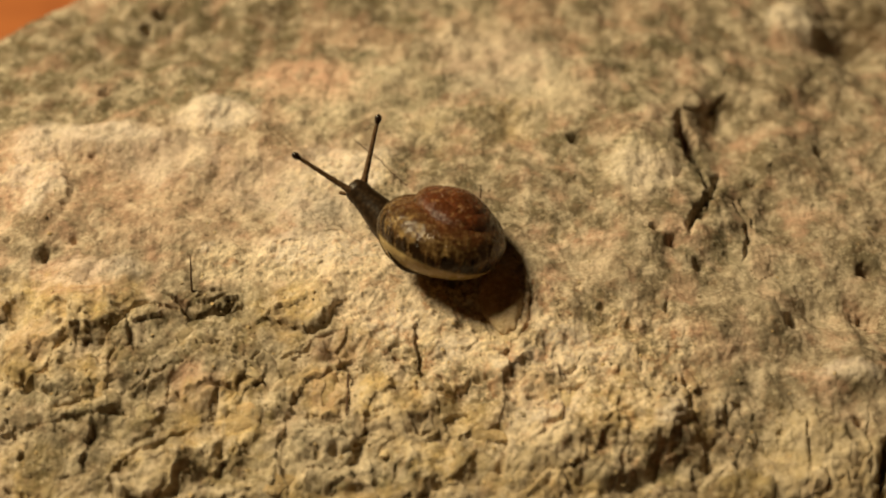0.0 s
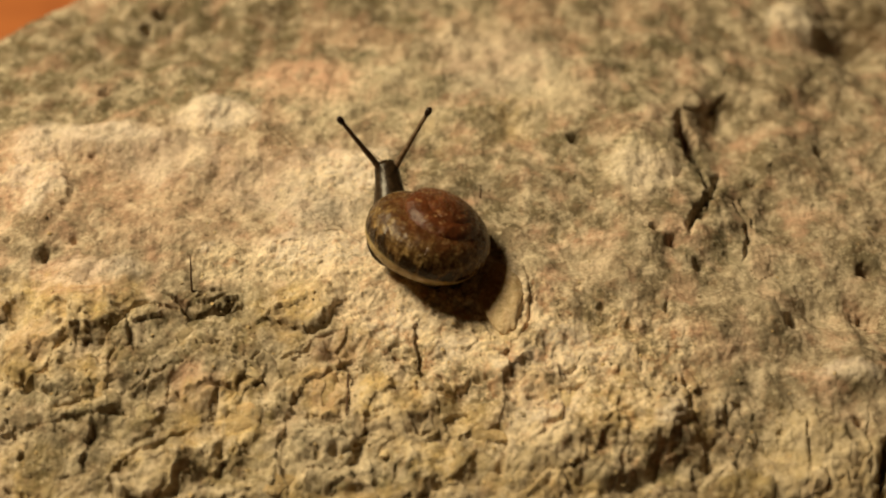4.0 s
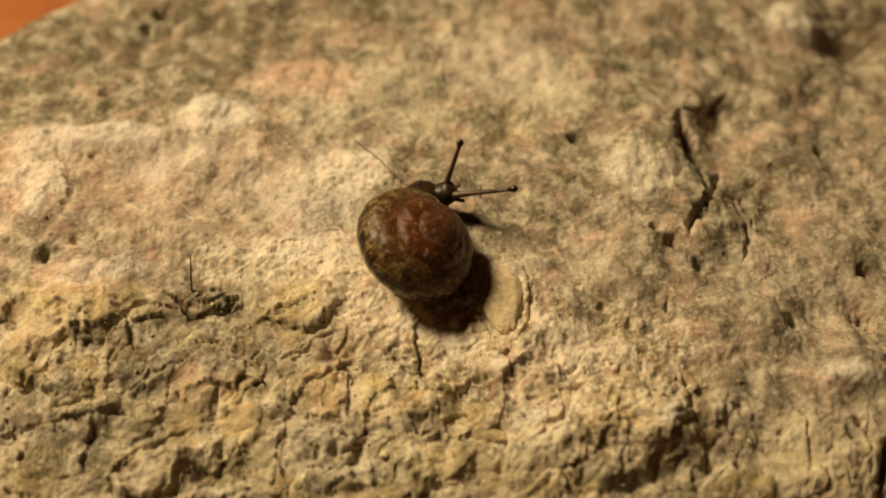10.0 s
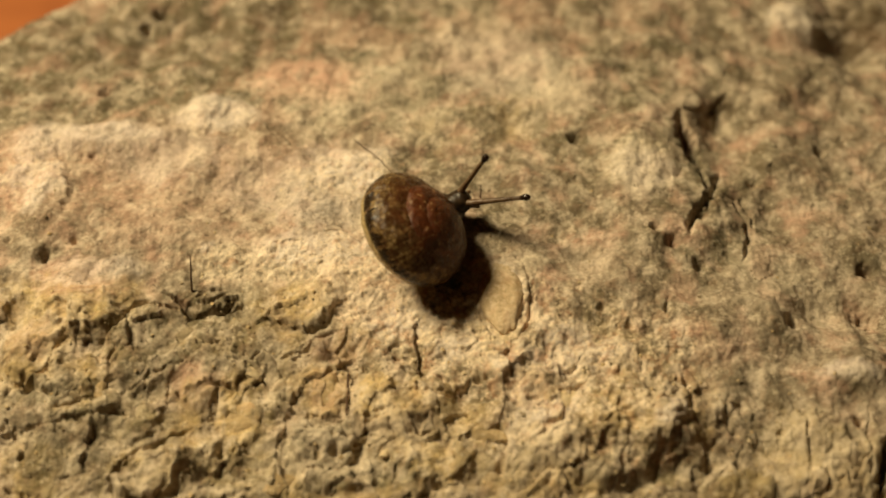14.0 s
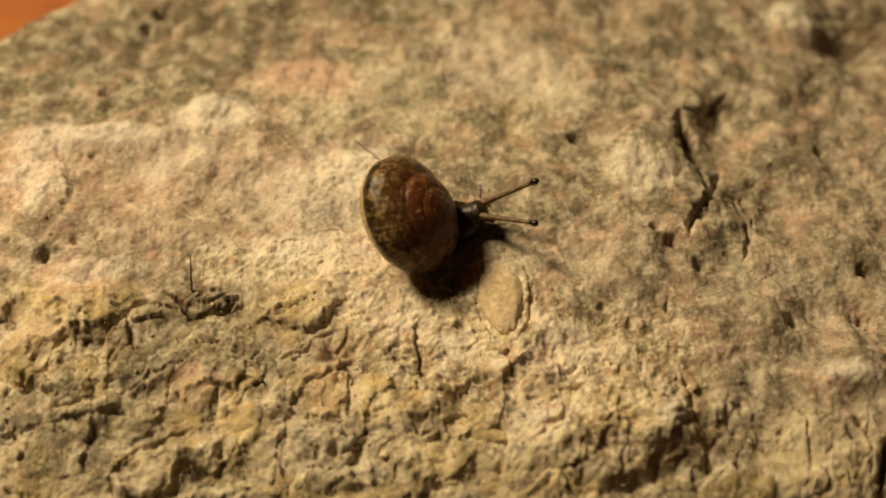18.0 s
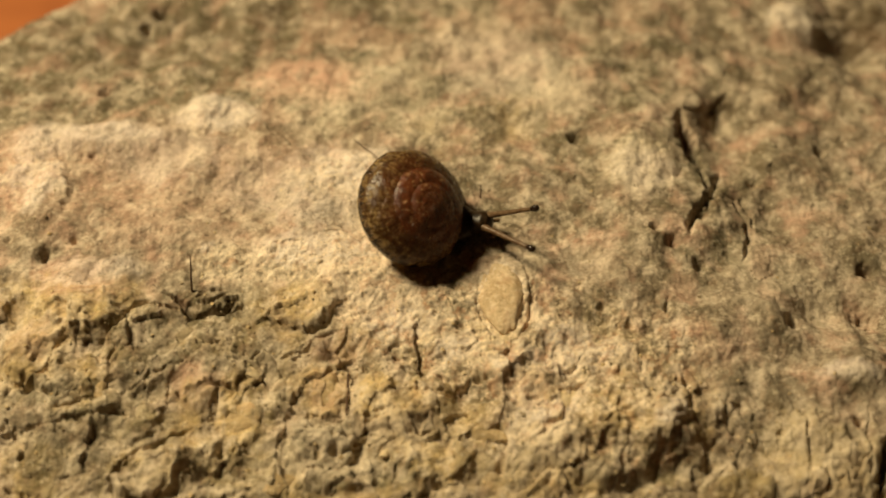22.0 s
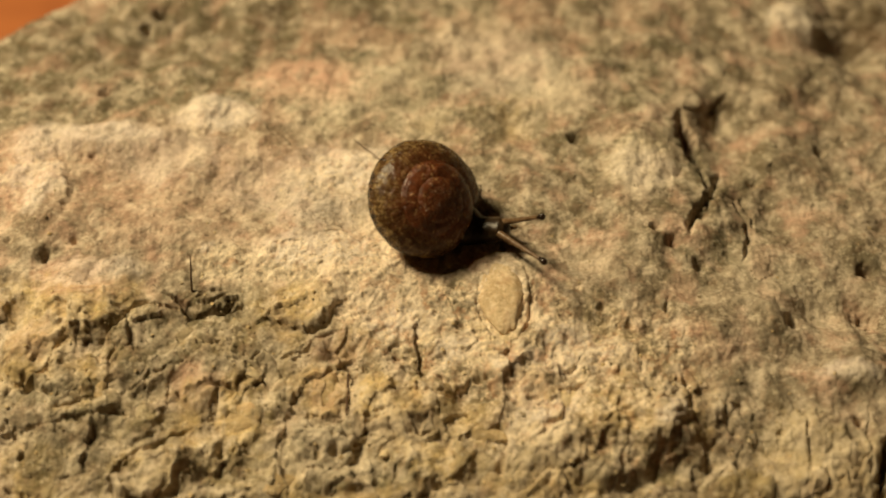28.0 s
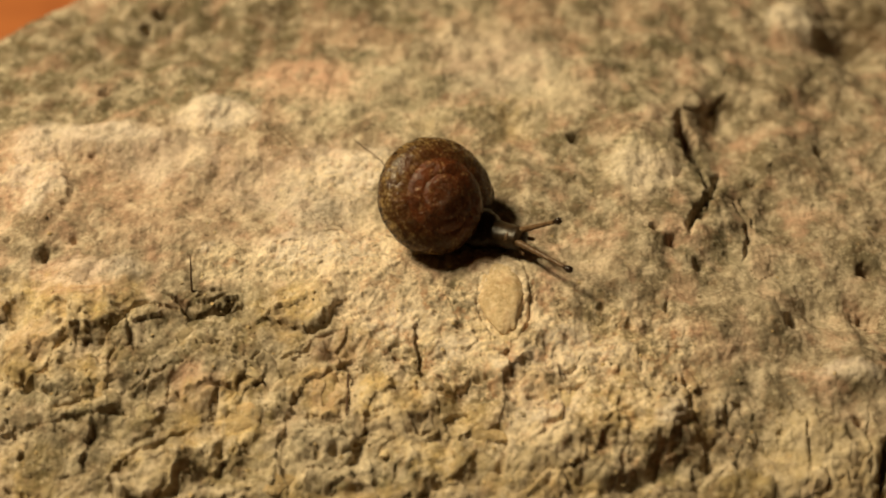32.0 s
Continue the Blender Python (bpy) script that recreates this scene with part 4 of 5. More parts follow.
def wet_skin(name, dark, light):
    m, nt, b = material(name)
    co = object_coords(nt)
    v = node(nt, "ShaderNodeTexVoronoi", Scale=1500.0)
    nt.links.new(co, v.inputs["Vector"])
    cells = ramp(nt, v.outputs["Distance"], (0.10, 1.0), (0.75, 0.0))
    nt.links.new(mix(nt, cells, dark, light), b.inputs["Base Color"])
    b.inputs["Roughness"].default_value = 0.36
    b.inputs["Specular IOR Level"].default_value = 0.26
    bump(nt, b, cells, 0.25, 0.00012)
    return m


SKIN = wet_skin("snail_skin", (0.019, 0.011, 0.0055), (0.046, 0.028, 0.014))
HORN = wet_skin("tentacle_skin", (0.105, 0.060, 0.031), (0.18, 0.115, 0.064))
EYE_DARK = plain("eye_dark", (0.012, 0.007, 0.005), 0.25, (0.03, 0.016, 0.010), 2000.0)

GROWTH = math.log(1.5) / (2 * math.pi)     # each turn is half as large again as the last
TURNS = 6.0
SIZE = 1.037
COIL, TUBE, FALL, OVAL = 4.0 * SIZE, 5.15 * SIZE, 6.75 * SIZE, 0.85
SINK, LIFT = 1.0 * SIZE, 5.6 * SIZE


def shell_form(u, v):
    """u: 0 apex to 1 lip; v: turn round the tube. In millimetres, apex up; the coil grows clockwise seen from the apex, and its lip lies at +x."""
    back = (1 - u) * TURNS * 2 * math.pi
    last = np.clip(1 - back / 2.6, 0, 1) ** 1.6          # towards the mouth the whorl sinks, and its upper rim runs ahead
    back = back - last * (0.5 * np.sin(v) + 0.1)
    s = np.exp(-GROWTH * back)
    r = COIL * s + TUBE * s * np.cos(v)
    crest = np.where((np.cos(v) < 0) & (np.sin(v) > 0), 1 - 0.05 * (1 - np.sin(v)) + 0.35 * np.minimum(-np.cos(v), 0.35), np.sin(v))   # flat towards the seam
    z = -FALL * s ** 1.35 + TUBE * OVAL * s * crest
    return r * np.cos(back), 1.04 * r * np.sin(back), z + LIFT - SINK * last, s


def build_shell(parent):
    nu, nv = 700, 72
    u = 1 - (1 - np.linspace(0, 1, nu)) ** 1.6
    v = np.linspace(0, 2 * math.pi, nv, endpoint=False)
    U, V = np.meshgrid(u, v, indexing="ij")
    x, y, z, s = shell_form(U, V)
    wob = 1 + 0.016 * gnoise(U * 110, V * 3.2, 5) + 0.010 * gnoise(U * 300, V * 4.0, 6)
    co = np.stack([x * wob, y * wob, z], axis=-1).reshape(-1, 3) * MM
    idx = np.arange(nu * nv).reshape(nu, nv)
    nxt = np.roll(idx, -1, axis=1)
    quads = np.stack([idx[:-1], idx[1:], nxt[1:], nxt[:-1]], axis=-1).reshape(-1, 4)
    me = bpy.data.meshes.new("shell")
    me.from_pydata(co.tolist(), [], quads.tolist())
    dip = V - 2 * math.pi * np.round(V / (2 * math.pi))
    back = (1 - U) * TURNS
    for name, values in (("whorl", -back), ("around", dip / math.pi),
                         ("underside", smooth((-dip - 0.25) / 0.07) * (back < 1.0)),
                         ("flank", smooth((0.75 - dip) / 0.95) * (back < 1.25)),
                         ("seam", smooth((np.abs(dip) - 1.45) / 0.1) * smooth((2.3 - np.abs(dip)) / 0.1) * (dip > 0) * (back < 2.6) * 0.7),
                         ("early", np.clip(smooth((back - 0.60) / 0.6) + 0.75 * smooth((dip - 0.40) / 0.9), 0, 1))):
        a = me.attributes.new(name, "FLOAT", "POINT")
        a.data.foreach_set("value", np.asarray(values, dtype=np.float32).ravel())
    me.materials.append(SHELL)
    me.polygons.foreach_set("use_smooth", np.ones(len(me.polygons), dtype=bool))
    ob = new("shell", me)
    ob.parent = parent
    tagged(ob, "brown mottled coiled shell with a rust-red spire")
    # the rolled lip round the mouth, and the mantle that fills it
    bm = bmesh.new()
    rings = []
    for i in range(64):
        a = 2 * math.pi * i / 64
        px, py, pz, _ = shell_form(1.0, a)
        qx, qy, qz, _ = shell_form(1.0, a + 0.05)
        run = Vector((float(qx - px), float(qy - py), float(qz - pz))).normalized()
        out = Vector((math.cos(a), 0, OVAL * math.sin(a))).normalized()
        ahead = out.cross(run).normalized()
        c = Vector((float(px), float(py), float(pz)))
        rings.append([bm.verts.new((c + (out * math.cos(b) + ahead * math.sin(b)) * 0.13) * MM) for b in [k * math.pi / 4 for k in range(8)]])
    for i in range(64):
        a, b = rings[i], rings[(i + 1) % 64]
        for k in range(8):
            bm.faces.new((a[k], a[(k + 1) % 8], b[(k + 1) % 8], b[k]))
    bmesh.ops.recalc_face_normals(bm, faces=bm.faces[:])
    part("lip", bm, LIP, ob, "pale thin rim of the shell mouth")
    bm = bmesh.new()
    bmesh.ops.create_uvsphere(bm, u_segments=32, v_segments=16, radius=1.0)
    for p in bm.verts:
        p.co = Vector((COIL + p.co.x * TUBE * 0.8, p.co.y * 1.6 + 2.2 - p.co.z * TUBE * 0.42, LIFT - FALL - SINK + p.co.z * TUBE * OVAL * 0.8)) * MM
    part("mantle", bm, SKIN, ob, "dark moist mantle in the shell mouth")
    return ob


def build_foot(parent):
    bm = bmesh.new()
    rings = [(-5.0 + 11.5 * t, 0.25 + 2.9 * math.sin(math.pi * min(1, max(0, t * 0.97 + 0.015))) ** 0.7) for t in [i / 24 for i in range(25)]]
    lathe(bm, rings, 24, 0.75)
    for p in bm.verts:
        p.co.z = max(p.co.z, -0.0012)
    return part("foot", bm, SKIN, parent, "dark brown moist foot")


def build_neck(parent):
    bm = bmesh.new()
    rings = [(-4.0, 1.8), (-2.6, 2.8), (0, 2.7), (2, 2.25), (4, 1.9), (5.4, 1.8), (6.3, 1.72), (7.0, 1.25), (7.3, 0.4)]
    fine = []
    for (xa, ra), (xb, rb) in zip(rings, rings[1:]):
        fine += [(xa + (xb - xa) * k / 4, ra + (rb - ra) * k / 4) for k in range(4)]
    lathe(bm, fine + [rings[-1]], 24, 0.9)
    for p in bm.verts:
        k = 1 + 0.04 * noise.noise(p.co * 1100) + 0.03 * noise.noise(p.co * 4200)
        p.co.y, p.co.z = p.co.y * k, p.co.z * k
    ob = part("neck", bm, SKIN, parent, "brown wrinkled neck and head")
    for side in (-1, 1):
        bm = bmesh.new()
        lathe(bm, [(0, 0.34), (0.5, 0.30), (1.0, 0.26), (1.3, 0.30), (1.5, 0.26), (1.62, 0.1)], 12)
        feeler = part("feeler", bm, HORN, ob)
        feeler.matrix_basis = pose(6.3 * MM, side * 0.9 * MM, -0.75 * MM, 0, 22, side * 28)
    return ob


def build_shoulder(parent):
    bm = bmesh.new()
    rings = [(-3.6 + 6.4 * t, 0.2 + 3.1 * math.sin(math.pi * min(1, t * 0.93 + 0.03)) ** 0.6) for t in [i / 24 for i in range(25)]]
    lathe(bm, rings, 24, 0.72)
    for p in bm.verts:
        k = 1 + 0.06 * noise.noise(p.co * 1300) + 0.03 * noise.noise(p.co * 4000)
        p.co.y, p.co.z = p.co.y * k, p.co.z * k
    return part("foot_front", bm, SKIN, parent, "dark moist front of the foot")


def build_tentacle(parent):
    bm = bmesh.new()
    rings = [(-0.8, 0.95), (-0.2, 0.72), (0.5, 0.56), (1.5, 0.46), (3, 0.40), (5, 0.35), (7, 0.31), (9.2, 0.29)]
    fine = []
    for (xa, ra), (xb, rb) in zip(rings, rings[1:]):
        fine += [(xa + (xb - xa) * k / 5, ra + (rb - ra) * k / 5) for k in range(5)]
    lathe(bm, fine + [rings[-1]], 14)
    for p in bm.verts:
        k = 1 + 0.10 * noise.noise(p.co * 2600)
        p.co.y, p.co.z = p.co.y * k, p.co.z * k
    ob = part("tentacle", bm, HORN, parent, "slender brown eye tentacle")
    bm = bmesh.new()
    lathe(bm, [(8.9, 0.28), (9.2, 0.38), (9.5, 0.47), (9.8, 0.50), (10.1, 0.42), (10.3, 0.22), (10.36, 0.05)], 14)
    part("eye", bm, EYE_DARK, ob, "dark round eye at the tip")
    return ob


snail = tagged(new("snail"), "brown garden snail crawling on the rock, tentacles stretched out", "snail")
shell = build_shell(snail)
foot = build_foot(snail)
foot.location.z = 1.0 * MM
neck = build_neck(snail)
foot_front = build_shoulder(snail)
tentacle_left = build_tentacle(snail)
tentacle_right = build_tentacle(snail)


# ---- chips of stone set in the rock ----
def stone_chip(x, y, z, rx, ry, rz, mat, tip_x, tip_y, turn):
    """An angular, weathered piece, half sunk in the rock."""
    rnd = random.Random(int(x * 100) * 31 + int(y * 100))
    bm = bmesh.new()
    for i in range(18):
        a, c = rnd.uniform(0, 2 * math.pi), rnd.uniform(-0.75, 0.75)
        k = (1 - c * c) ** 0.35 * rnd.uniform(0.86, 1.04)
        bm.verts.new((k * math.cos(a) * rx, k * math.sin(a) * ry, c * rz))
    made = bmesh.ops.convex_hull(bm, input=bm.verts[:])
    bmesh.ops.delete(bm, geom=[v for v in bm.verts if not v.link_faces], context="VERTS")
    bmesh.ops.bevel(bm, geom=bm.edges[:], offset=0.13 * min(rx, ry, rz), segments=2, affect="EDGES", clamp_overlap=True)
    bmesh.ops.triangulate(bm, faces=bm.faces[:])
    for i in range(3):
        longest = [e for e in bm.edges if e.calc_length() > 0.45]
        if longest:
            bmesh.ops.subdivide_edges(bm, edges=longest, cuts=1)
            bmesh.ops.triangulate(bm, faces=[f for f in bm.faces if len(f.verts) > 3])
    bm.normal_update()
    for v in bm.verts:
        q = v.co + Vector((x, y, 0))
        v.co += v.normal * (0.16 * noise.noise(q * 0.7) + 0.10 * noise.noise(q * 1.9) + 0.05 * noise.noise(q * 4.5))
    for v in bm.verts:
        v.co *= MM
    ob = part("stone_chip", bm, mat, rock)
    ob.matrix_basis = pose(x * MM, y * MM, z * MM, tip_x, tip_y, turn)
    return ob


stone_chip(-46.3, -19.53, -4.96, 2.24, 3.21, 2.2, CHIP_OCHRE, 7, 2, 20)
stone_chip(-38.34, -22.67, -6.99, 1.94, 1.44, 1.8, CHIP_OCHRE, 18, 1, 0)
stone_chip(-15.61, -20.51, -5.41, 3.14, 2.98, 2.0, CHIP_OCHRE, 10, -1, 0)
stone_chip(-9.2, -21.79, -5.2, 2.99, 3.65, 2.0, CHIP_OCHRE, 4, -6, 5)
stone_chip(-26.21, -24.53, -6.97, 3.29, 4.12, 2.2, CHIP_OCHRE, 15, -12, -15)
stone_chip(6.28, -27.01, -5.05, 3.74, 1.53, 1.8, CHIP_OCHRE, 27, -13, -8)
stone_chip(-37.73, -30.76, -8.07, 3.74, 2.45, 2.2, CHIP_GREY, 13, -6, 35)
stone_chip(-10.55, -27.22, -6.08, 1.35, 0.55, 1.2, CHIP_PALE, 28, 4, 15)
stone_chip(-7.58, -29.01, -6.68, 0.82, 0.81, 1.6, CHIP_PALE, 20, -8, 40)
stone_chip(-20.68, -32.01, -9.01, 2.99, 1.68, 1.8, CHIP_OCHRE, 21, 1, 30)
stone_chip(-25.83, -17.99, -4.33, 2.24, 0.91, 1.6, CHIP_PALE, 22, 6, -30)
stone_chip(35.85, -35.53, -6.45, 4.49, 1.45, 2.2, CHIP_OCHRE, 25, -10, 0)
stone_chip(-50.91, 11.54, -0.93, 0.52, 0.71, 0.8, CHIP_PALE, -11, 9, 0)
stone_chip(-23.57, 11.61, -1.26, 0.6, 0.68, 0.8, CHIP_PALE, -1, -15, 0)
stone_chip(-29.25, 15.92, -0.66, 0.45, 0.46, 0.7, CHIP_PALE, 10, 18, 0)
stone_chip(35.68, -22.65, -2.65, 0.52, 0.46, 0.8, CHIP_PALE, 7, -10, 0)
stone_chip(-33.65, -3.41, -2.4, 0.67, 1.06, 1.2, CHIP_PALE, 20, 2, 10)
stone_chip(24.69, -21.06, -1.76, 1.94, 1.04, 1.4, CHIP_PALE, 6, 5, -10)
stone_chip(-41.81, -16.59, -4.5, 2.24, 1.33, 1.8, CHIP_GREY, 24, 3, 10)
stone_chip(-34.63, -12.54, -3.58, 1.65, 1.45, 1.6, CHIP_GREY, 4, -21, 0)
stone_chip(-49.41, -21.48, -5.03, 2.54, 1.06, 1.6, CHIP_GREY, 14, -2, -8)
stone_chip(-3.25, -22.16, -4.06, 2.24, 1.27, 1.5, CHIP_OCHRE, 7, -11, 0)
stone_chip(16.58, -22.89, -3.06, 1.65, 2.16, 1.6, CHIP_PALE, 6, -4, 20)
stone_chip(10.72, -22.85, -3.02, 1.35, 1.94, 1.4, CHIP_PALE, -1, 0, 0)


def teardrop_stone(x, y, rx, ry, rz, turn, mat):
    """A rounded cream pebble bedded in the crust, blunt at one end and drawn out at the other."""
    bm = bmesh.new()
    bmesh.ops.create_uvsphere(bm, u_segments=56, v_segments=32, radius=1.0)
    for v in bm.verts:
        q = v.co.copy()
        taper = 1.0 - 0.42 * max(0.0, -q.y) ** 1.2
        k = 1 + 0.10 * noise.noise(q * 1.7) + 0.05 * noise.noise(q * 4.0) + 0.03 * noise.noise(q * 9.0)
        v.co = Vector((q.x * rx * taper * k, q.y * ry * k, math.copysign(abs(q.z) ** 0.75, q.z) * rz * k)) * MM
    ob = part("stone_chip", bm, mat, rock, "smooth cream teardrop-shaped pebble")
    ob.matrix_basis = pose(x * MM, y * MM, (height_at(x, y) + 0.05) * MM, 3, -5, turn)
    return ob


teardrop_stone(7.97, -8.31, 3.2, 5.8, 1.15, 5, limestone("limestone_smooth", False, (0.52, 0.37, 0.20), (0.84, 0.66, 0.43), 0.5))


# ---- grit that lies on the crumbling parts ----
def rock_grit(count):
    rnd = np.random.RandomState(11)
    bm = bmesh.new()
    made = 0
    while made < count:
        x, y = rnd.uniform(-62, 66), rnd.uniform(-44, 12)
        i, j = int(np.searchsorted(XS, x)), int(np.searchsorted(YS, y))
        if rnd.rand() > FRONT[j, i] * 0.8 + 0.12 * (1 - CALM[j, i]):
            continue
        made += 1
        r = 0.10 + 0.26 * rnd.rand() ** 3
        z = HEIGHT[j, i] + 0.12 * r
        ring = [bm.verts.new(((x + r * k * math.cos(a)) * MM, (y + r * k * math.sin(a)) * MM, (z + r * rnd.uniform(-0.15, 0.15)) * MM)) for a, k in [(n * 1.2566 + rnd.uniform(-0.3, 0.3), rnd.uniform(0.7, 1.25)) for n in range(5)]]
        top = bm.verts.new(((x + 0.2 * r * rnd.randn()) * MM, (y + 0.2 * r * rnd.randn()) * MM, (z + r * rnd.uniform(0.4, 0.8)) * MM))
        low = bm.verts.new((x * MM, y * MM, (z - 0.9 * r) * MM))
        for n in range(5):
            bm.faces.new((ring[n], ring[(n + 1) % 5], top))
            bm.faces.new((ring[(n + 1) % 5], ring[n], low))
    ob = part("grit", bm, GRIT, rock, "loose pale and brown grains of stone", False)
    return tagged(ob, kind="stuff")


def grit_material():
    m, nt, b = material("grit")
    g = nt.nodes.new("ShaderNodeNewGeometry")
    nt.links.new(ramp(nt, g.outputs["Random Per Island"], (0.0, (0.20, 0.15, 0.085)), (0.4, (0.42, 0.33, 0.20)), (0.75, (0.55, 0.40, 0.20)), (1.0, (0.62, 0.52, 0.36))), b.inputs["Base Color"])
    b.inputs["Roughness"].default_value = 0.8
    return m


GRIT = grit_material()
rock_grit(1100)


# ---- a dry twig caught in a crack ----
def dry_twig(x, y, z, size=1.0):
    bm = bmesh.new()
    lathe(bm, [((-1.2 + 0.55 * i) * size, (0.17 - 0.006 * i) * (0.4 + 0.6 * size)) for i in range(13)], 8, 1.0, lambda t: 0.10 * math.sin(0.9 * t))
    ob = part("dry_twig", bm, STEM, None)
    ob.matrix_world = pose(x * MM, y * MM, z * MM, 0, -66, 86)
    return tagged(ob, "thin dry brown twig standing in a crack", "twig")


STEM = plain("dry_stem", (0.10, 0.045, 0.018), 0.7, (0.05, 0.022, 0.010), 900.0, 0.0001)
dry_twig(-34.61, -5.71, -2.29)


# an added rod that draws the dark line of a straight crack
def crack_line(x, y, z, x2, y2, z2):
    way = Vector((x2 - x, y2 - y, z2 - z))
    bm = bmesh.new()
    n = 16
    lathe(bm, [(way.length * i / n, 0.15 * (1 - 0.6 * (2 * i / n - 1) ** 4)) for i in range(n + 1)], 8, 1.0, lambda t: 0.06 * math.sin(1.3 * t))
    ob = part("crack_line", bm, STEM, None)
    ob.matrix_world = Matrix.Translation(Vector((x, y, z)) * MM) @ way.to_track_quat("X", "Z").to_matrix().to_4x4()
    return tagged(ob, "thin dark rod added to draw the dark line of a crack", "pine needle")


crack_line(-12.65, -17.09, -4.55, -12.60, -24.60, -4.31)


def root_hair(*points):
    """A hair-thin root that follows the stone from point to point."""
    bm = bmesh.new()
    path = []
    for (xa, ya), (xb, yb) in zip(points, points[1:]):
        path += [(xa + (xb - xa) * k / 12, ya + (yb - ya) * k / 12) for k in range(12)]
    loops = []
    for k, (x, y) in enumerate(path):
        z = max(height_at(x + dx, y + dy) for dx in (-0.2, 0, 0.2) for dy in (-0.2, 0, 0.2)) + 0.03
        r = 0.11 * (1 - 0.5 * k / len(path))
        loops.append([bm.verts.new(((x + 0.6 * r * math.cos(a)) * MM, (y + r * math.cos(a)) * MM, (z + r * math.sin(a)) * MM)) for a in (0, 1.05, 2.09, 3.14, 4.19, 5.24)])
    for a, b in zip(loops, loops[1:]):
        for i in range(6):
            bm.faces.new((a[i], a[(i + 1) % 6], b[(i + 1) % 6], b[i]))
    bm.faces.new(loops[0][::-1])
    bm.faces.new(loops[-1])
    return tagged(part("root_hair", bm, STEM, None), "hair-thin dark dry root lying across the rock", "dry root")


root_hair((-13.29, 22.46), (-10.91, 19.95), (-7.79, 14.96), (-4.94, 12.60))
dry_twig(5.40, 10.35, -1.01, 0.45)


# ---- what moves ----
def motions():
    walk(snail, [
        (0.0, pose(0.46 * MM, -1.54 * MM, -0.31 * MM, 0.0, -0.0, 128.0)),
        (1, pose(-0.31 * MM, -1.32 * MM, -0.35 * MM, 0.0, -0.0, 122.7)),
        (2, pose(-1.23 * MM, -1.37 * MM, -0.41 * MM, 0.0, -0.0, 117.3)),
        (3, pose(-1.38 * MM, -1.64 * MM, -0.43 * MM, 0.0, -0.0, 112.0)),
        (3.5, pose(-1.68 * MM, -1.88 * MM, -0.46 * MM, 0.0, -0.0, 107.5)),
        (5.5, pose(-2.35 * MM, -3.52 * MM, -0.59 * MM, 0.0, -0.0, 89.5)),
        (6, pose(-2.50 * MM, -3.84 * MM, -0.61 * MM, 0.0, -0.0, 85.0)),
        (7, pose(-2.96 * MM, -3.93 * MM, -0.64 * MM, 0.0, -0.0, 76.0)),
        (8, pose(-3.34 * MM, -3.82 * MM, -0.65 * MM, 0.0, -0.0, 67.0)),
        (9, pose(-3.33 * MM, -4.10 * MM, -0.66 * MM, 0.0, -0.0, 58.0)),
        (10, pose(-3.64 * MM, -3.70 * MM, -0.65 * MM, 0.0, -0.0, 51.0)),
        (11, pose(-3.95 * MM, -3.30 * MM, -0.64 * MM, 0.0, -0.0, 44.0)),
        (12, pose(-4.35 * MM, -2.30 * MM, -0.60 * MM, 0.0, -0.0, 37.0)),
        (13, pose(-4.29 * MM, -1.51 * MM, -0.57 * MM, 0.0, -0.0, 30.0)),
        (14, pose(-3.69 * MM, -0.85 * MM, -0.52 * MM, 0.0, -0.0, 24.9)),
        (14.5, pose(-3.70 * MM, -0.42 * MM, -0.50 * MM, 0.0, -0.0, 22.3)),
        (16.5, pose(-4.34 * MM, 1.22 * MM, -0.47 * MM, 0.0, -0.0, 12.0)),
        (17, pose(-4.42 * MM, 1.58 * MM, -0.47 * MM, 0.0, -0.0, 9.2)),
        (18, pose(-4.35 * MM, 2.07 * MM, -0.48 * MM, 0.0, -0.0, 3.6)),
        (19, pose(-4.28 * MM, 2.03 * MM, -0.47 * MM, 0.0, -0.0, -2.0)),
        (20, pose(-4.68 * MM, 2.81 * MM, -0.52 * MM, 0.0, -0.0, -5.0)),
        (21, pose(-4.61 * MM, 3.14 * MM, -0.53 * MM, 0.0, -0.0, -8.0)),
        (22, pose(-4.54 * MM, 3.58 * MM, -0.56 * MM, 0.0, -0.0, -11.0)),
        (23, pose(-4.32 * MM, 4.22 * MM, -0.60 * MM, 0.0, -0.0, -14.0)),
        (24, pose(-3.70 * MM, 4.65 * MM, -0.58 * MM, 0.0, -0.0, -15.6)),
        (25, pose(-3.46 * MM, 4.99 * MM, -0.59 * MM, 0.0, -0.0, -17.2)),
        (25.5, pose(-3.46 * MM, 5.00 * MM, -0.59 * MM, 0.0, -0.0, -18.0)),
        (27.5, pose(-3.00 * MM, 5.54 * MM, -0.59 * MM, 0.0, -0.0, -21.2)),
        (28, pose(-2.52 * MM, 5.49 * MM, -0.54 * MM, 0.0, -0.0, -22.0)),
        (29, pose(-2.52 * MM, 5.60 * MM, -0.55 * MM, 0.0, -0.0, -23.5)),
        (30, pose(-2.13 * MM, 5.79 * MM, -0.53 * MM, 0.0, -0.0, -25.0)),
        (31, pose(-1.58 * MM, 5.85 * MM, -0.49 * MM, 0.0, -0.0, -26.5)),
        (32, pose(-1.03 * MM, 6.01 * MM, -0.46 * MM, 0.0, -0.0, -28.0)),
    ])
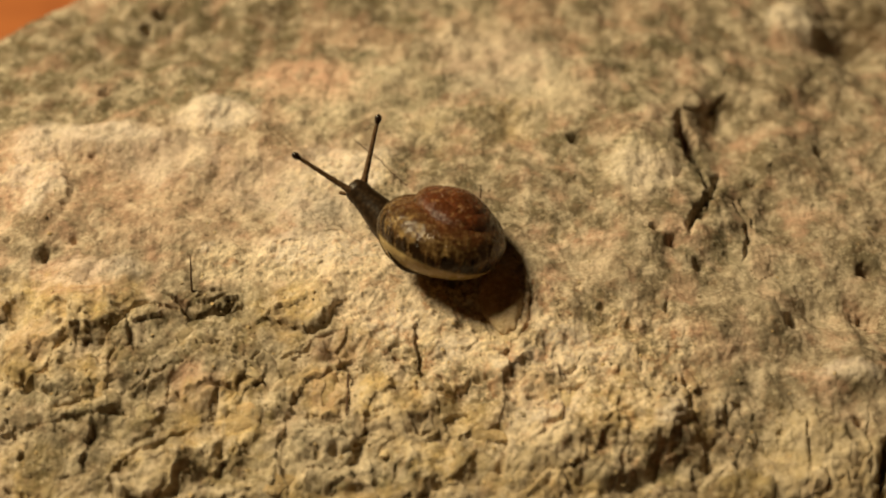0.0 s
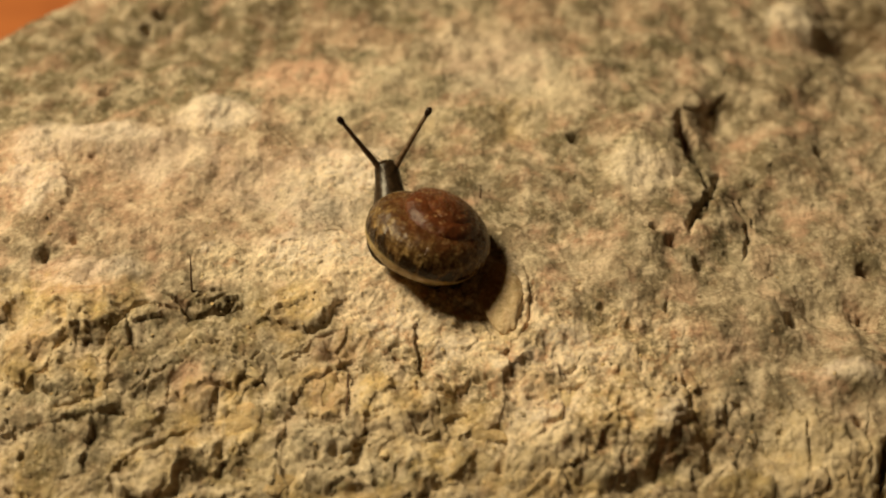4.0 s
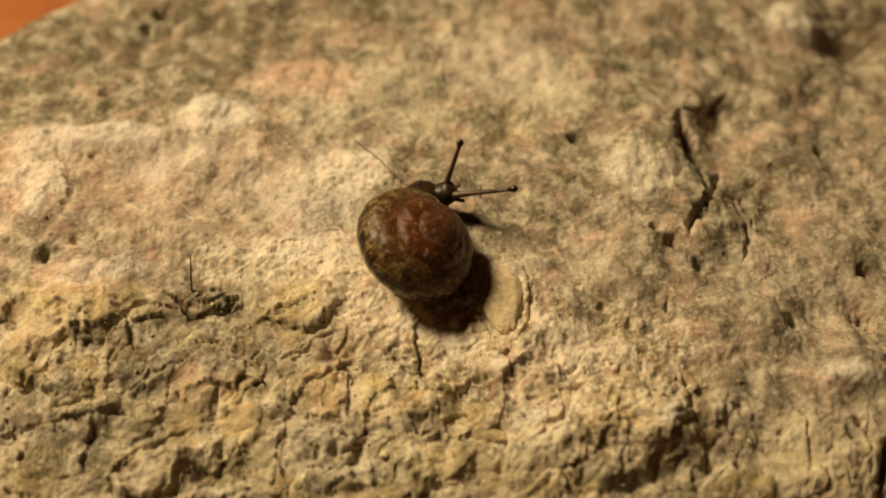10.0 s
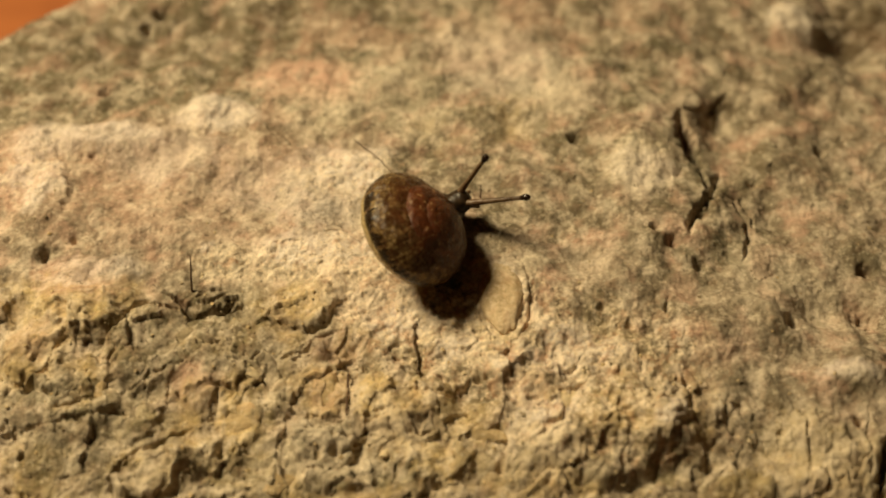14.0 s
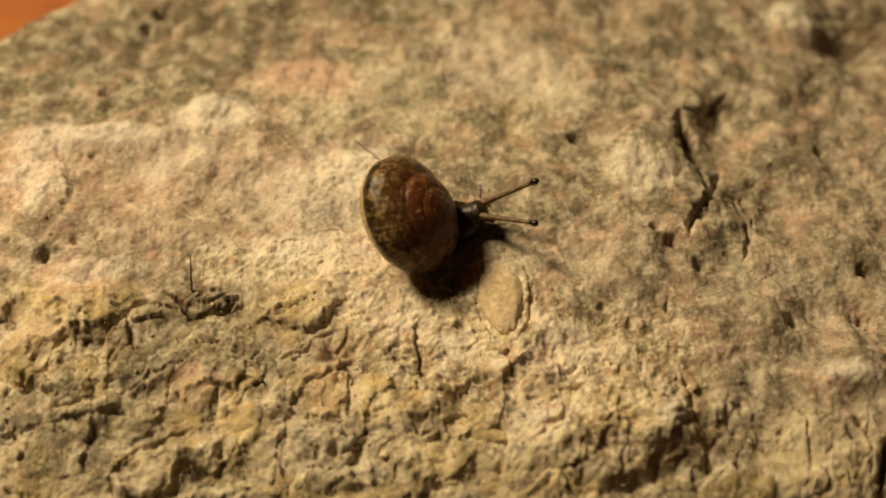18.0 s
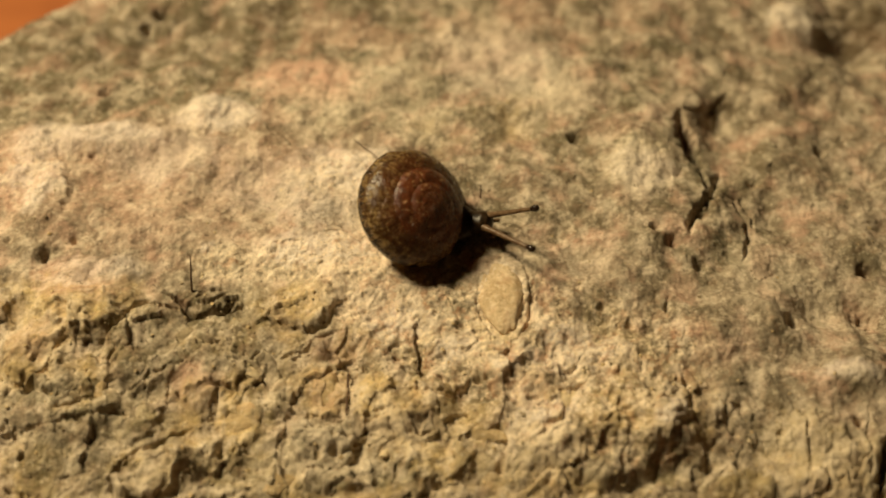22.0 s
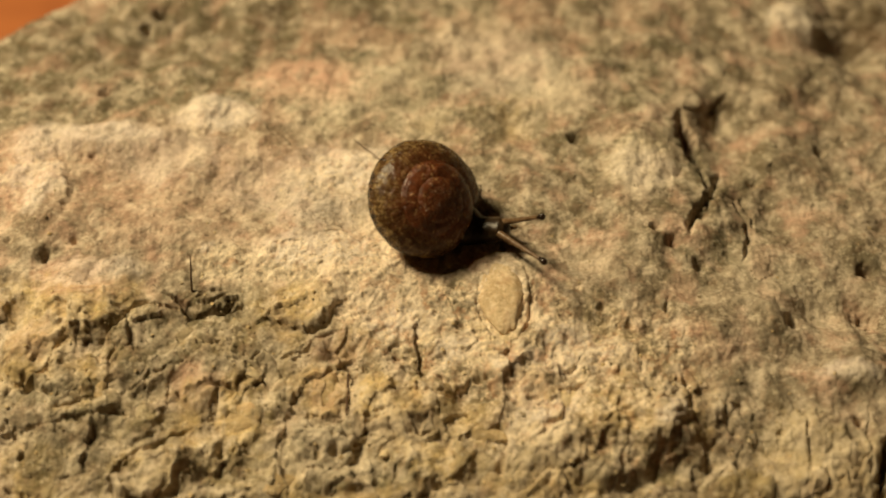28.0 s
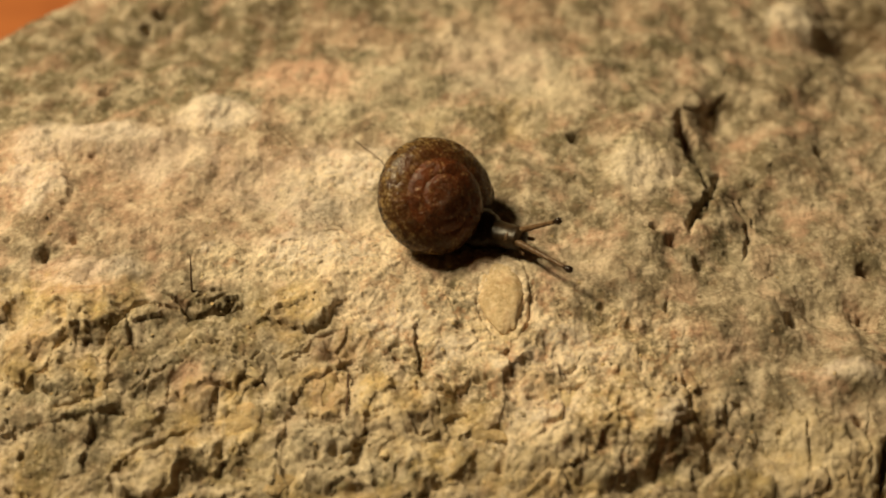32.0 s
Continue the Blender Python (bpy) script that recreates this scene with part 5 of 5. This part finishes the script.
    walk(shell, [
        (0, pose(0.21 * MM, -0.79 * MM, 5.11 * MM, 24.6, -24.7, 46.4)),
        (1, pose(0.15 * MM, -1.05 * MM, 5.09 * MM, 26.5, -23.2, 47.3)),
        (2, pose(0.26 * MM, -1.35 * MM, 5.00 * MM, 27.0, -21.2, 48.1)),
        (3, pose(0.50 * MM, -1.08 * MM, 4.82 * MM, 25.5, -19.2, 48.8)),
        (3.5, pose(0.61 * MM, -1.18 * MM, 4.78 * MM, 24.8, -18.8, 49.0)),
        (5.5, pose(1.73 * MM, -0.94 * MM, 4.73 * MM, 22.9, -19.1, 48.9)),
        (6, pose(1.91 * MM, -0.76 * MM, 4.73 * MM, 22.7, -19.2, 48.9)),
        (7, pose(1.70 * MM, -0.59 * MM, 4.72 * MM, 22.8, -18.9, 48.9)),
        (8, pose(1.17 * MM, -0.58 * MM, 4.86 * MM, 24.9, -20.2, 48.9)),
        (9, pose(0.98 * MM, -0.09 * MM, 4.99 * MM, 27.8, -20.3, 49.4)),
        (10, pose(0.54 * MM, -0.33 * MM, 5.10 * MM, 31.8, -18.8, 50.8)),
        (11, pose(0.68 * MM, -0.24 * MM, 5.22 * MM, 36.8, -15.9, 52.9)),
        (12, pose(0.58 * MM, -0.54 * MM, 5.42 * MM, 42.0, -12.5, 55.5)),
        (13, pose(0.36 * MM, -0.73 * MM, 5.51 * MM, 45.5, -8.9, 58.1)),
        (14, pose(-0.14 * MM, -0.83 * MM, 5.62 * MM, 48.3, -5.7, 60.2)),
        (14.5, pose(-0.22 * MM, -0.97 * MM, 5.66 * MM, 49.4, -4.3, 61.2)),
        (16.5, pose(-0.13 * MM, -1.23 * MM, 5.79 * MM, 52.5, 0.3, 64.0)),
        (17, pose(-0.11 * MM, -1.31 * MM, 5.80 * MM, 53.0, 1.6, 64.5)),
        (18, pose(-0.06 * MM, -1.40 * MM, 5.80 * MM, 53.5, 4.0, 65.2)),
        (19, pose(-0.01 * MM, -0.96 * MM, 5.68 * MM, 51.7, 4.3, 64.4)),
        (20, pose(0.35 * MM, -1.27 * MM, 5.41 * MM, 47.2, 3.3, 62.2)),
        (21, pose(0.55 * MM, -1.16 * MM, 5.25 * MM, 44.4, 2.0, 60.7)),
        (22, pose(0.58 * MM, -1.00 * MM, 5.17 * MM, 43.1, 1.1, 59.9)),
        (23, pose(0.60 * MM, -1.25 * MM, 5.23 * MM, 43.9, 0.5, 60.3)),
        (24, pose(0.41 * MM, -1.32 * MM, 5.25 * MM, 44.0, -0.0, 60.4)),
        (25, pose(0.62 * MM, -1.38 * MM, 5.33 * MM, 45.2, -1.0, 60.9)),
        (25.5, pose(0.73 * MM, -1.25 * MM, 5.35 * MM, 45.4, -1.2, 61.0)),
        (27.5, pose(0.73 * MM, -1.45 * MM, 5.33 * MM, 45.0, -1.4, 61.1)),
        (28, pose(0.35 * MM, -1.48 * MM, 5.35 * MM, 45.2, -1.7, 61.3)),
        (29, pose(0.63 * MM, -1.39 * MM, 5.48 * MM, 46.7, -3.1, 61.7)),
        (30, pose(0.71 * MM, -1.63 * MM, 5.50 * MM, 46.9, -4.0, 61.6)),
        (31, pose(0.54 * MM, -1.63 * MM, 5.46 * MM, 46.1, -3.9, 61.2)),
        (32, pose(0.39 * MM, -1.39 * MM, 5.19 * MM, 42.3, -2.7, 59.6)),
    ])
    walk(neck, [
        (0, pose(8.87 * MM, 3.69 * MM, 2.69 * MM, 0.0, -22.0, 10.1)),
        (1, pose(8.90 * MM, 3.73 * MM, 2.62 * MM, 0.0, -22.0, 8.2)),
        (2, pose(8.34 * MM, 3.43 * MM, 2.56 * MM, 0.0, -22.0, 4.0)),
        (3, pose(8.46 * MM, 4.00 * MM, 2.49 * MM, 0.0, -22.0, -5.9)),
        (3.5, pose(8.77 * MM, 3.23 * MM, 2.46 * MM, 0.0, -22.0, -2.3)),
        (5.5, pose(9.37 * MM, 4.80 * MM, 2.34 * MM, 0.0, -22.0, -22.4)),
        (6, pose(9.44 * MM, 5.50 * MM, 2.31 * MM, 0.0, -22.0, -25.2)),
        (7, pose(8.48 * MM, 6.04 * MM, 2.28 * MM, 0.0, -22.0, -22.0)),
        (8, pose(8.33 * MM, 6.64 * MM, 2.25 * MM, 0.0, -22.0, -35.3)),
        (9, pose(8.03 * MM, 7.47 * MM, 2.21 * MM, 0.0, -22.0, -40.2)),
        (10, pose(7.02 * MM, 7.01 * MM, 2.18 * MM, 0.0, -22.0, -39.0)),
        (11, pose(5.78 * MM, 6.44 * MM, 2.16 * MM, 0.0, -22.0, -27.9)),
        (12, pose(4.67 * MM, 5.08 * MM, 2.13 * MM, 0.0, -22.0, -17.2)),
        (13, pose(3.65 * MM, 3.89 * MM, 2.10 * MM, 0.0, -22.0, -3.1)),
        (14, pose(3.08 * MM, 3.53 * MM, 1.86 * MM, 0.0, -22.0, -0.4)),
        (14.5, pose(3.04 * MM, 3.08 * MM, 1.75 * MM, 0.0, -22.0, 2.6)),
        (16.5, pose(4.03 * MM, 1.52 * MM, 1.27 * MM, 0.0, -22.0, 8.5)),
        (17, pose(4.18 * MM, 1.33 * MM, 1.15 * MM, 0.0, -22.0, 7.8)),
        (18, pose(4.00 * MM, 1.23 * MM, 0.93 * MM, 0.0, -22.0, 6.9)),
        (19, pose(4.07 * MM, 2.12 * MM, 0.69 * MM, 0.0, -22.0, -1.5)),
        (20, pose(4.11 * MM, 1.99 * MM, 0.66 * MM, 0.0, -22.0, -7.6)),
        (21, pose(4.19 * MM, 1.69 * MM, 0.65 * MM, 0.0, -22.0, -2.2)),
        (22, pose(4.58 * MM, 1.72 * MM, 0.62 * MM, 0.0, -22.0, -4.6)),
        (23, pose(5.14 * MM, 1.40 * MM, 0.59 * MM, 0.0, -22.0, -4.9)),
        (24, pose(4.13 * MM, 0.92 * MM, 0.58 * MM, 0.0, -22.0, -3.0)),
        (25, pose(4.66 * MM, 0.60 * MM, 0.55 * MM, 0.0, -22.0, -1.9)),
        (25.5, pose(5.24 * MM, 0.62 * MM, 0.53 * MM, 0.0, -22.0, -0.9)),
        (27.5, pose(5.96 * MM, 0.27 * MM, 0.48 * MM, 0.0, -22.0, -0.3)),
        (28, pose(5.60 * MM, 0.03 * MM, 0.47 * MM, 0.0, -22.0, 4.6)),
        (29, pose(6.13 * MM, 0.05 * MM, 0.48 * MM, 0.0, -21.6, 9.8)),
        (30, pose(6.20 * MM, -0.02 * MM, 0.44 * MM, 0.0, -21.9, 9.6)),
        (31, pose(6.25 * MM, 0.09 * MM, 0.51 * MM, 0.0, -20.9, 5.8)),
        (32, pose(7.01 * MM, 0.18 * MM, 0.88 * MM, 0.0, -17.1, -0.4)),
    ])
    walk(foot_front, [
        (0.0, pose(2.71 * MM, 2.60 * MM, 1.50 * MM, 0.0, -0.0, 10.1)),
        (1, pose(3.42 * MM, 2.94 * MM, 1.53 * MM, 0.0, -0.0, 8.2)),
        (2, pose(3.54 * MM, 3.09 * MM, 1.56 * MM, 0.0, -0.0, 4.0)),
        (3, pose(4.38 * MM, 4.41 * MM, 1.59 * MM, 0.0, -0.0, -5.9)),
        (3.5, pose(5.03 * MM, 3.38 * MM, 1.60 * MM, 0.0, -0.0, -2.3)),
        (5.5, pose(9.10 * MM, 4.91 * MM, 2.88 * MM, 0.0, -0.0, -22.4)),
        (6, pose(9.96 * MM, 5.26 * MM, 3.20 * MM, 0.0, -0.0, -25.2)),
        (7, pose(9.50 * MM, 5.62 * MM, 3.33 * MM, 0.0, -0.0, -22.0)),
        (8, pose(9.67 * MM, 5.69 * MM, 3.47 * MM, 0.0, -0.0, -35.3)),
        (9, pose(9.68 * MM, 6.07 * MM, 3.60 * MM, 0.0, -0.0, -40.2)),
        (10, pose(8.81 * MM, 5.56 * MM, 3.45 * MM, 0.0, -0.0, -39.0)),
        (11, pose(7.96 * MM, 5.29 * MM, 3.30 * MM, 0.0, -0.0, -27.9)),
        (12, pose(7.17 * MM, 4.30 * MM, 3.15 * MM, 0.0, -0.0, -17.2)),
        (13, pose(6.41 * MM, 3.75 * MM, 3.00 * MM, 0.0, -0.0, -3.1)),
        (14, pose(5.84 * MM, 3.52 * MM, 2.69 * MM, 0.0, -0.0, -0.4)),
        (14.5, pose(5.82 * MM, 3.22 * MM, 2.53 * MM, 0.0, -0.0, 2.6)),
        (16.5, pose(6.80 * MM, 1.99 * MM, 1.90 * MM, 0.0, -0.0, 8.5)),
        (17, pose(6.98 * MM, 1.77 * MM, 1.82 * MM, 0.0, -0.0, 7.8)),
        (18, pose(6.97 * MM, 1.64 * MM, 1.66 * MM, 0.0, -0.0, 6.9)),
        (19, pose(7.22 * MM, 2.02 * MM, 1.50 * MM, 0.0, -0.0, -1.5)),
        (20, pose(7.22 * MM, 1.52 * MM, 1.50 * MM, 0.0, -0.0, -7.6)),
        (21, pose(6.75 * MM, 1.56 * MM, 1.50 * MM, 0.0, -0.0, -2.2)),
        (22, pose(6.56 * MM, 1.43 * MM, 1.50 * MM, 0.0, -0.0, -4.6)),
        (23, pose(6.54 * MM, 1.11 * MM, 1.50 * MM, 0.0, -0.0, -4.9)),
        (24, pose(4.96 * MM, 0.74 * MM, 1.50 * MM, 0.0, -0.0, -3.0)),
        (25, pose(4.92 * MM, 0.49 * MM, 1.50 * MM, 0.0, -0.0, -1.9)),
        (25.5, pose(5.49 * MM, 0.57 * MM, 1.50 * MM, 0.0, -0.0, -0.9)),
        (27.5, pose(6.18 * MM, 0.25 * MM, 1.50 * MM, 0.0, -0.0, -0.3)),
        (28, pose(5.80 * MM, 0.30 * MM, 1.50 * MM, 0.0, -0.0, 4.6)),
        (29, pose(6.29 * MM, 0.63 * MM, 1.50 * MM, 0.0, -0.0, 9.8)),
        (30, pose(6.33 * MM, 0.54 * MM, 1.50 * MM, 0.0, -0.0, 9.6)),
        (31, pose(6.45 * MM, 0.43 * MM, 1.50 * MM, 0.0, -0.0, 5.8)),
        (32, pose(7.34 * MM, 0.15 * MM, 1.50 * MM, 0.0, -0.0, -0.4)),
    ])
    walk(tentacle_left, [
        (0.0, pose(13.86 * MM, 5.44 * MM, 5.22 * MM, 0.0, -32.2, 36.1)),
        (1, pose(13.95 * MM, 5.31 * MM, 5.16 * MM, 0.0, -26.8, 35.6)),
        (2, pose(13.51 * MM, 4.64 * MM, 5.06 * MM, 0.0, -30.6, 34.9)),
        (3, pose(13.77 * MM, 4.30 * MM, 4.97 * MM, 0.0, -36.3, 29.4)),
        (3.5, pose(14.06 * MM, 3.87 * MM, 4.93 * MM, 0.0, -45.5, 42.0)),
        (5.5, pose(14.60 * MM, 3.56 * MM, 4.75 * MM, 0.0, -79.8, 128.7)),
        (6, pose(14.63 * MM, 4.01 * MM, 4.69 * MM, 0.0, -75.3, 166.5)),
        (7, pose(13.75 * MM, 4.83 * MM, 4.66 * MM, 0.0, -73.3, 179.8)),
        (8, pose(13.16 * MM, 4.27 * MM, 4.66 * MM, 0.0, -76.1, -141.3)),
        (9, pose(12.62 * MM, 4.70 * MM, 4.65 * MM, 0.0, -76.4, -103.4)),
        (10, pose(11.65 * MM, 4.35 * MM, 4.63 * MM, 0.0, -77.3, -70.5)),
        (11, pose(10.85 * MM, 4.72 * MM, 4.60 * MM, 0.0, -72.7, -61.3)),
        (12, pose(9.97 * MM, 4.32 * MM, 4.57 * MM, 0.0, -72.3, -42.8)),
        (13, pose(8.97 * MM, 4.46 * MM, 4.54 * MM, 0.0, -67.0, -46.9)),
        (14, pose(8.34 * MM, 4.35 * MM, 4.33 * MM, 0.0, -66.5, -44.4)),
        (14.5, pose(8.25 * MM, 4.18 * MM, 4.22 * MM, 0.0, -65.3, -39.6)),
        (16.5, pose(9.07 * MM, 3.14 * MM, 3.80 * MM, 0.0, -49.7, -19.3)),
        (17, pose(9.24 * MM, 2.88 * MM, 3.69 * MM, 0.0, -47.0, -17.4)),
        (18, pose(9.09 * MM, 2.71 * MM, 3.45 * MM, 0.0, -34.2, -6.2)),
        (19, pose(9.31 * MM, 2.83 * MM, 3.22 * MM, 0.0, -21.3, 1.9)),
        (20, pose(9.43 * MM, 2.14 * MM, 3.15 * MM, 0.0, -13.4, 13.4)),
        (21, pose(9.47 * MM, 2.34 * MM, 3.13 * MM, 0.0, -24.6, -3.4)),
        (22, pose(9.88 * MM, 2.14 * MM, 3.12 * MM, 0.0, -36.8, -17.1)),
        (23, pose(10.41 * MM, 1.81 * MM, 3.13 * MM, 0.0, -41.3, -26.2)),
        (24, pose(9.42 * MM, 1.49 * MM, 3.05 * MM, 0.0, -28.0, -18.6)),
        (25, pose(9.92 * MM, 1.28 * MM, 3.07 * MM, 0.0, -30.6, -18.8)),
        (25.5, pose(10.46 * MM, 1.39 * MM, 3.09 * MM, 0.0, -34.5, -21.9)),
        (27.5, pose(11.15 * MM, 1.09 * MM, 3.08 * MM, 0.0, -43.5, -22.5)),
        (28, pose(10.71 * MM, 1.29 * MM, 3.07 * MM, 0.0, -43.3, -20.2)),
        (29, pose(11.12 * MM, 1.77 * MM, 3.05 * MM, 0.0, -47.1, -21.4)),
        (30, pose(11.18 * MM, 1.69 * MM, 3.02 * MM, 0.0, -46.5, -24.4)),
        (31, pose(11.38 * MM, 1.46 * MM, 3.01 * MM, 0.0, -44.2, -18.8)),
        (32, pose(12.37 * MM, 0.99 * MM, 3.02 * MM, 0.0, -47.6, -14.1)),
    ])
    walk(tentacle_right, [
        (0.0, pose(14.16 * MM, 3.77 * MM, 5.22 * MM, 0.0, -43.6, -56.1)),
        (1, pose(14.19 * MM, 3.63 * MM, 5.16 * MM, 0.0, -50.3, -51.6)),
        (2, pose(13.63 * MM, 2.94 * MM, 5.06 * MM, 0.0, -43.3, -49.0)),
        (3, pose(13.60 * MM, 2.61 * MM, 4.97 * MM, 0.0, -40.7, -54.3)),
        (3.5, pose(13.99 * MM, 2.17 * MM, 4.93 * MM, 0.0, -39.4, -53.9)),
        (5.5, pose(13.95 * MM, 1.99 * MM, 4.75 * MM, 0.0, -28.3, -58.8)),
        (6, pose(13.90 * MM, 2.47 * MM, 4.69 * MM, 0.0, -22.7, -62.2)),
        (7, pose(13.11 * MM, 3.25 * MM, 4.66 * MM, 0.0, -18.2, -59.0)),
        (8, pose(12.18 * MM, 2.88 * MM, 4.66 * MM, 0.0, -25.4, -60.6)),
        (9, pose(11.52 * MM, 3.40 * MM, 4.65 * MM, 0.0, -20.2, -59.9)),
        (10, pose(10.58 * MM, 3.03 * MM, 4.63 * MM, 0.0, -18.8, -61.1)),
        (11, pose(10.06 * MM, 3.22 * MM, 4.60 * MM, 0.0, -11.7, -47.7)),
        (12, pose(9.47 * MM, 2.70 * MM, 4.57 * MM, 0.0, -11.8, -40.8)),
        (13, pose(8.88 * MM, 2.76 * MM, 4.54 * MM, 0.0, -19.4, -39.0)),
        (14, pose(8.33 * MM, 2.65 * MM, 4.33 * MM, 0.0, -23.8, -40.2)),
        (14.5, pose(8.33 * MM, 2.48 * MM, 4.22 * MM, 0.0, -22.8, -39.3)),
        (16.5, pose(9.32 * MM, 1.46 * MM, 3.80 * MM, 0.0, -23.0, -40.1)),
        (17, pose(9.47 * MM, 1.20 * MM, 3.69 * MM, 0.0, -23.0, -38.7)),
        (18, pose(9.29 * MM, 1.02 * MM, 3.45 * MM, 0.0, -23.5, -36.5)),
        (19, pose(9.26 * MM, 1.13 * MM, 3.22 * MM, 0.0, -22.7, -41.2)),
        (20, pose(9.20 * MM, 0.45 * MM, 3.15 * MM, 0.0, -21.8, -40.3)),
        (21, pose(9.41 * MM, 0.64 * MM, 3.13 * MM, 0.0, -16.6, -37.2)),
        (22, pose(9.74 * MM, 0.45 * MM, 3.12 * MM, 0.0, -15.7, -32.6)),
        (23, pose(10.27 * MM, 0.12 * MM, 3.13 * MM, 0.0, -20.0, -33.4)),
        (24, pose(9.33 * MM, -0.20 * MM, 3.05 * MM, 0.0, -16.3, -32.3)),
        (25, pose(9.86 * MM, -0.42 * MM, 3.07 * MM, 0.0, -15.6, -33.2)),
        (25.5, pose(10.43 * MM, -0.31 * MM, 3.09 * MM, 0.0, -16.9, -35.7)),
        (27.5, pose(11.15 * MM, -0.61 * MM, 3.08 * MM, 0.0, -14.4, -27.8)),
        (28, pose(10.84 * MM, -0.40 * MM, 3.07 * MM, 0.0, -13.7, -28.1)),
        (29, pose(11.41 * MM, 0.09 * MM, 3.05 * MM, 0.0, -14.8, -24.5)),
        (30, pose(11.46 * MM, 0.01 * MM, 3.02 * MM, 0.0, -14.5, -17.9)),
        (31, pose(11.55 * MM, -0.23 * MM, 3.01 * MM, 0.0, -13.6, -12.0)),
        (32, pose(12.36 * MM, -0.71 * MM, 3.02 * MM, 0.0, -7.0, -12.5)),
    ])


motions()
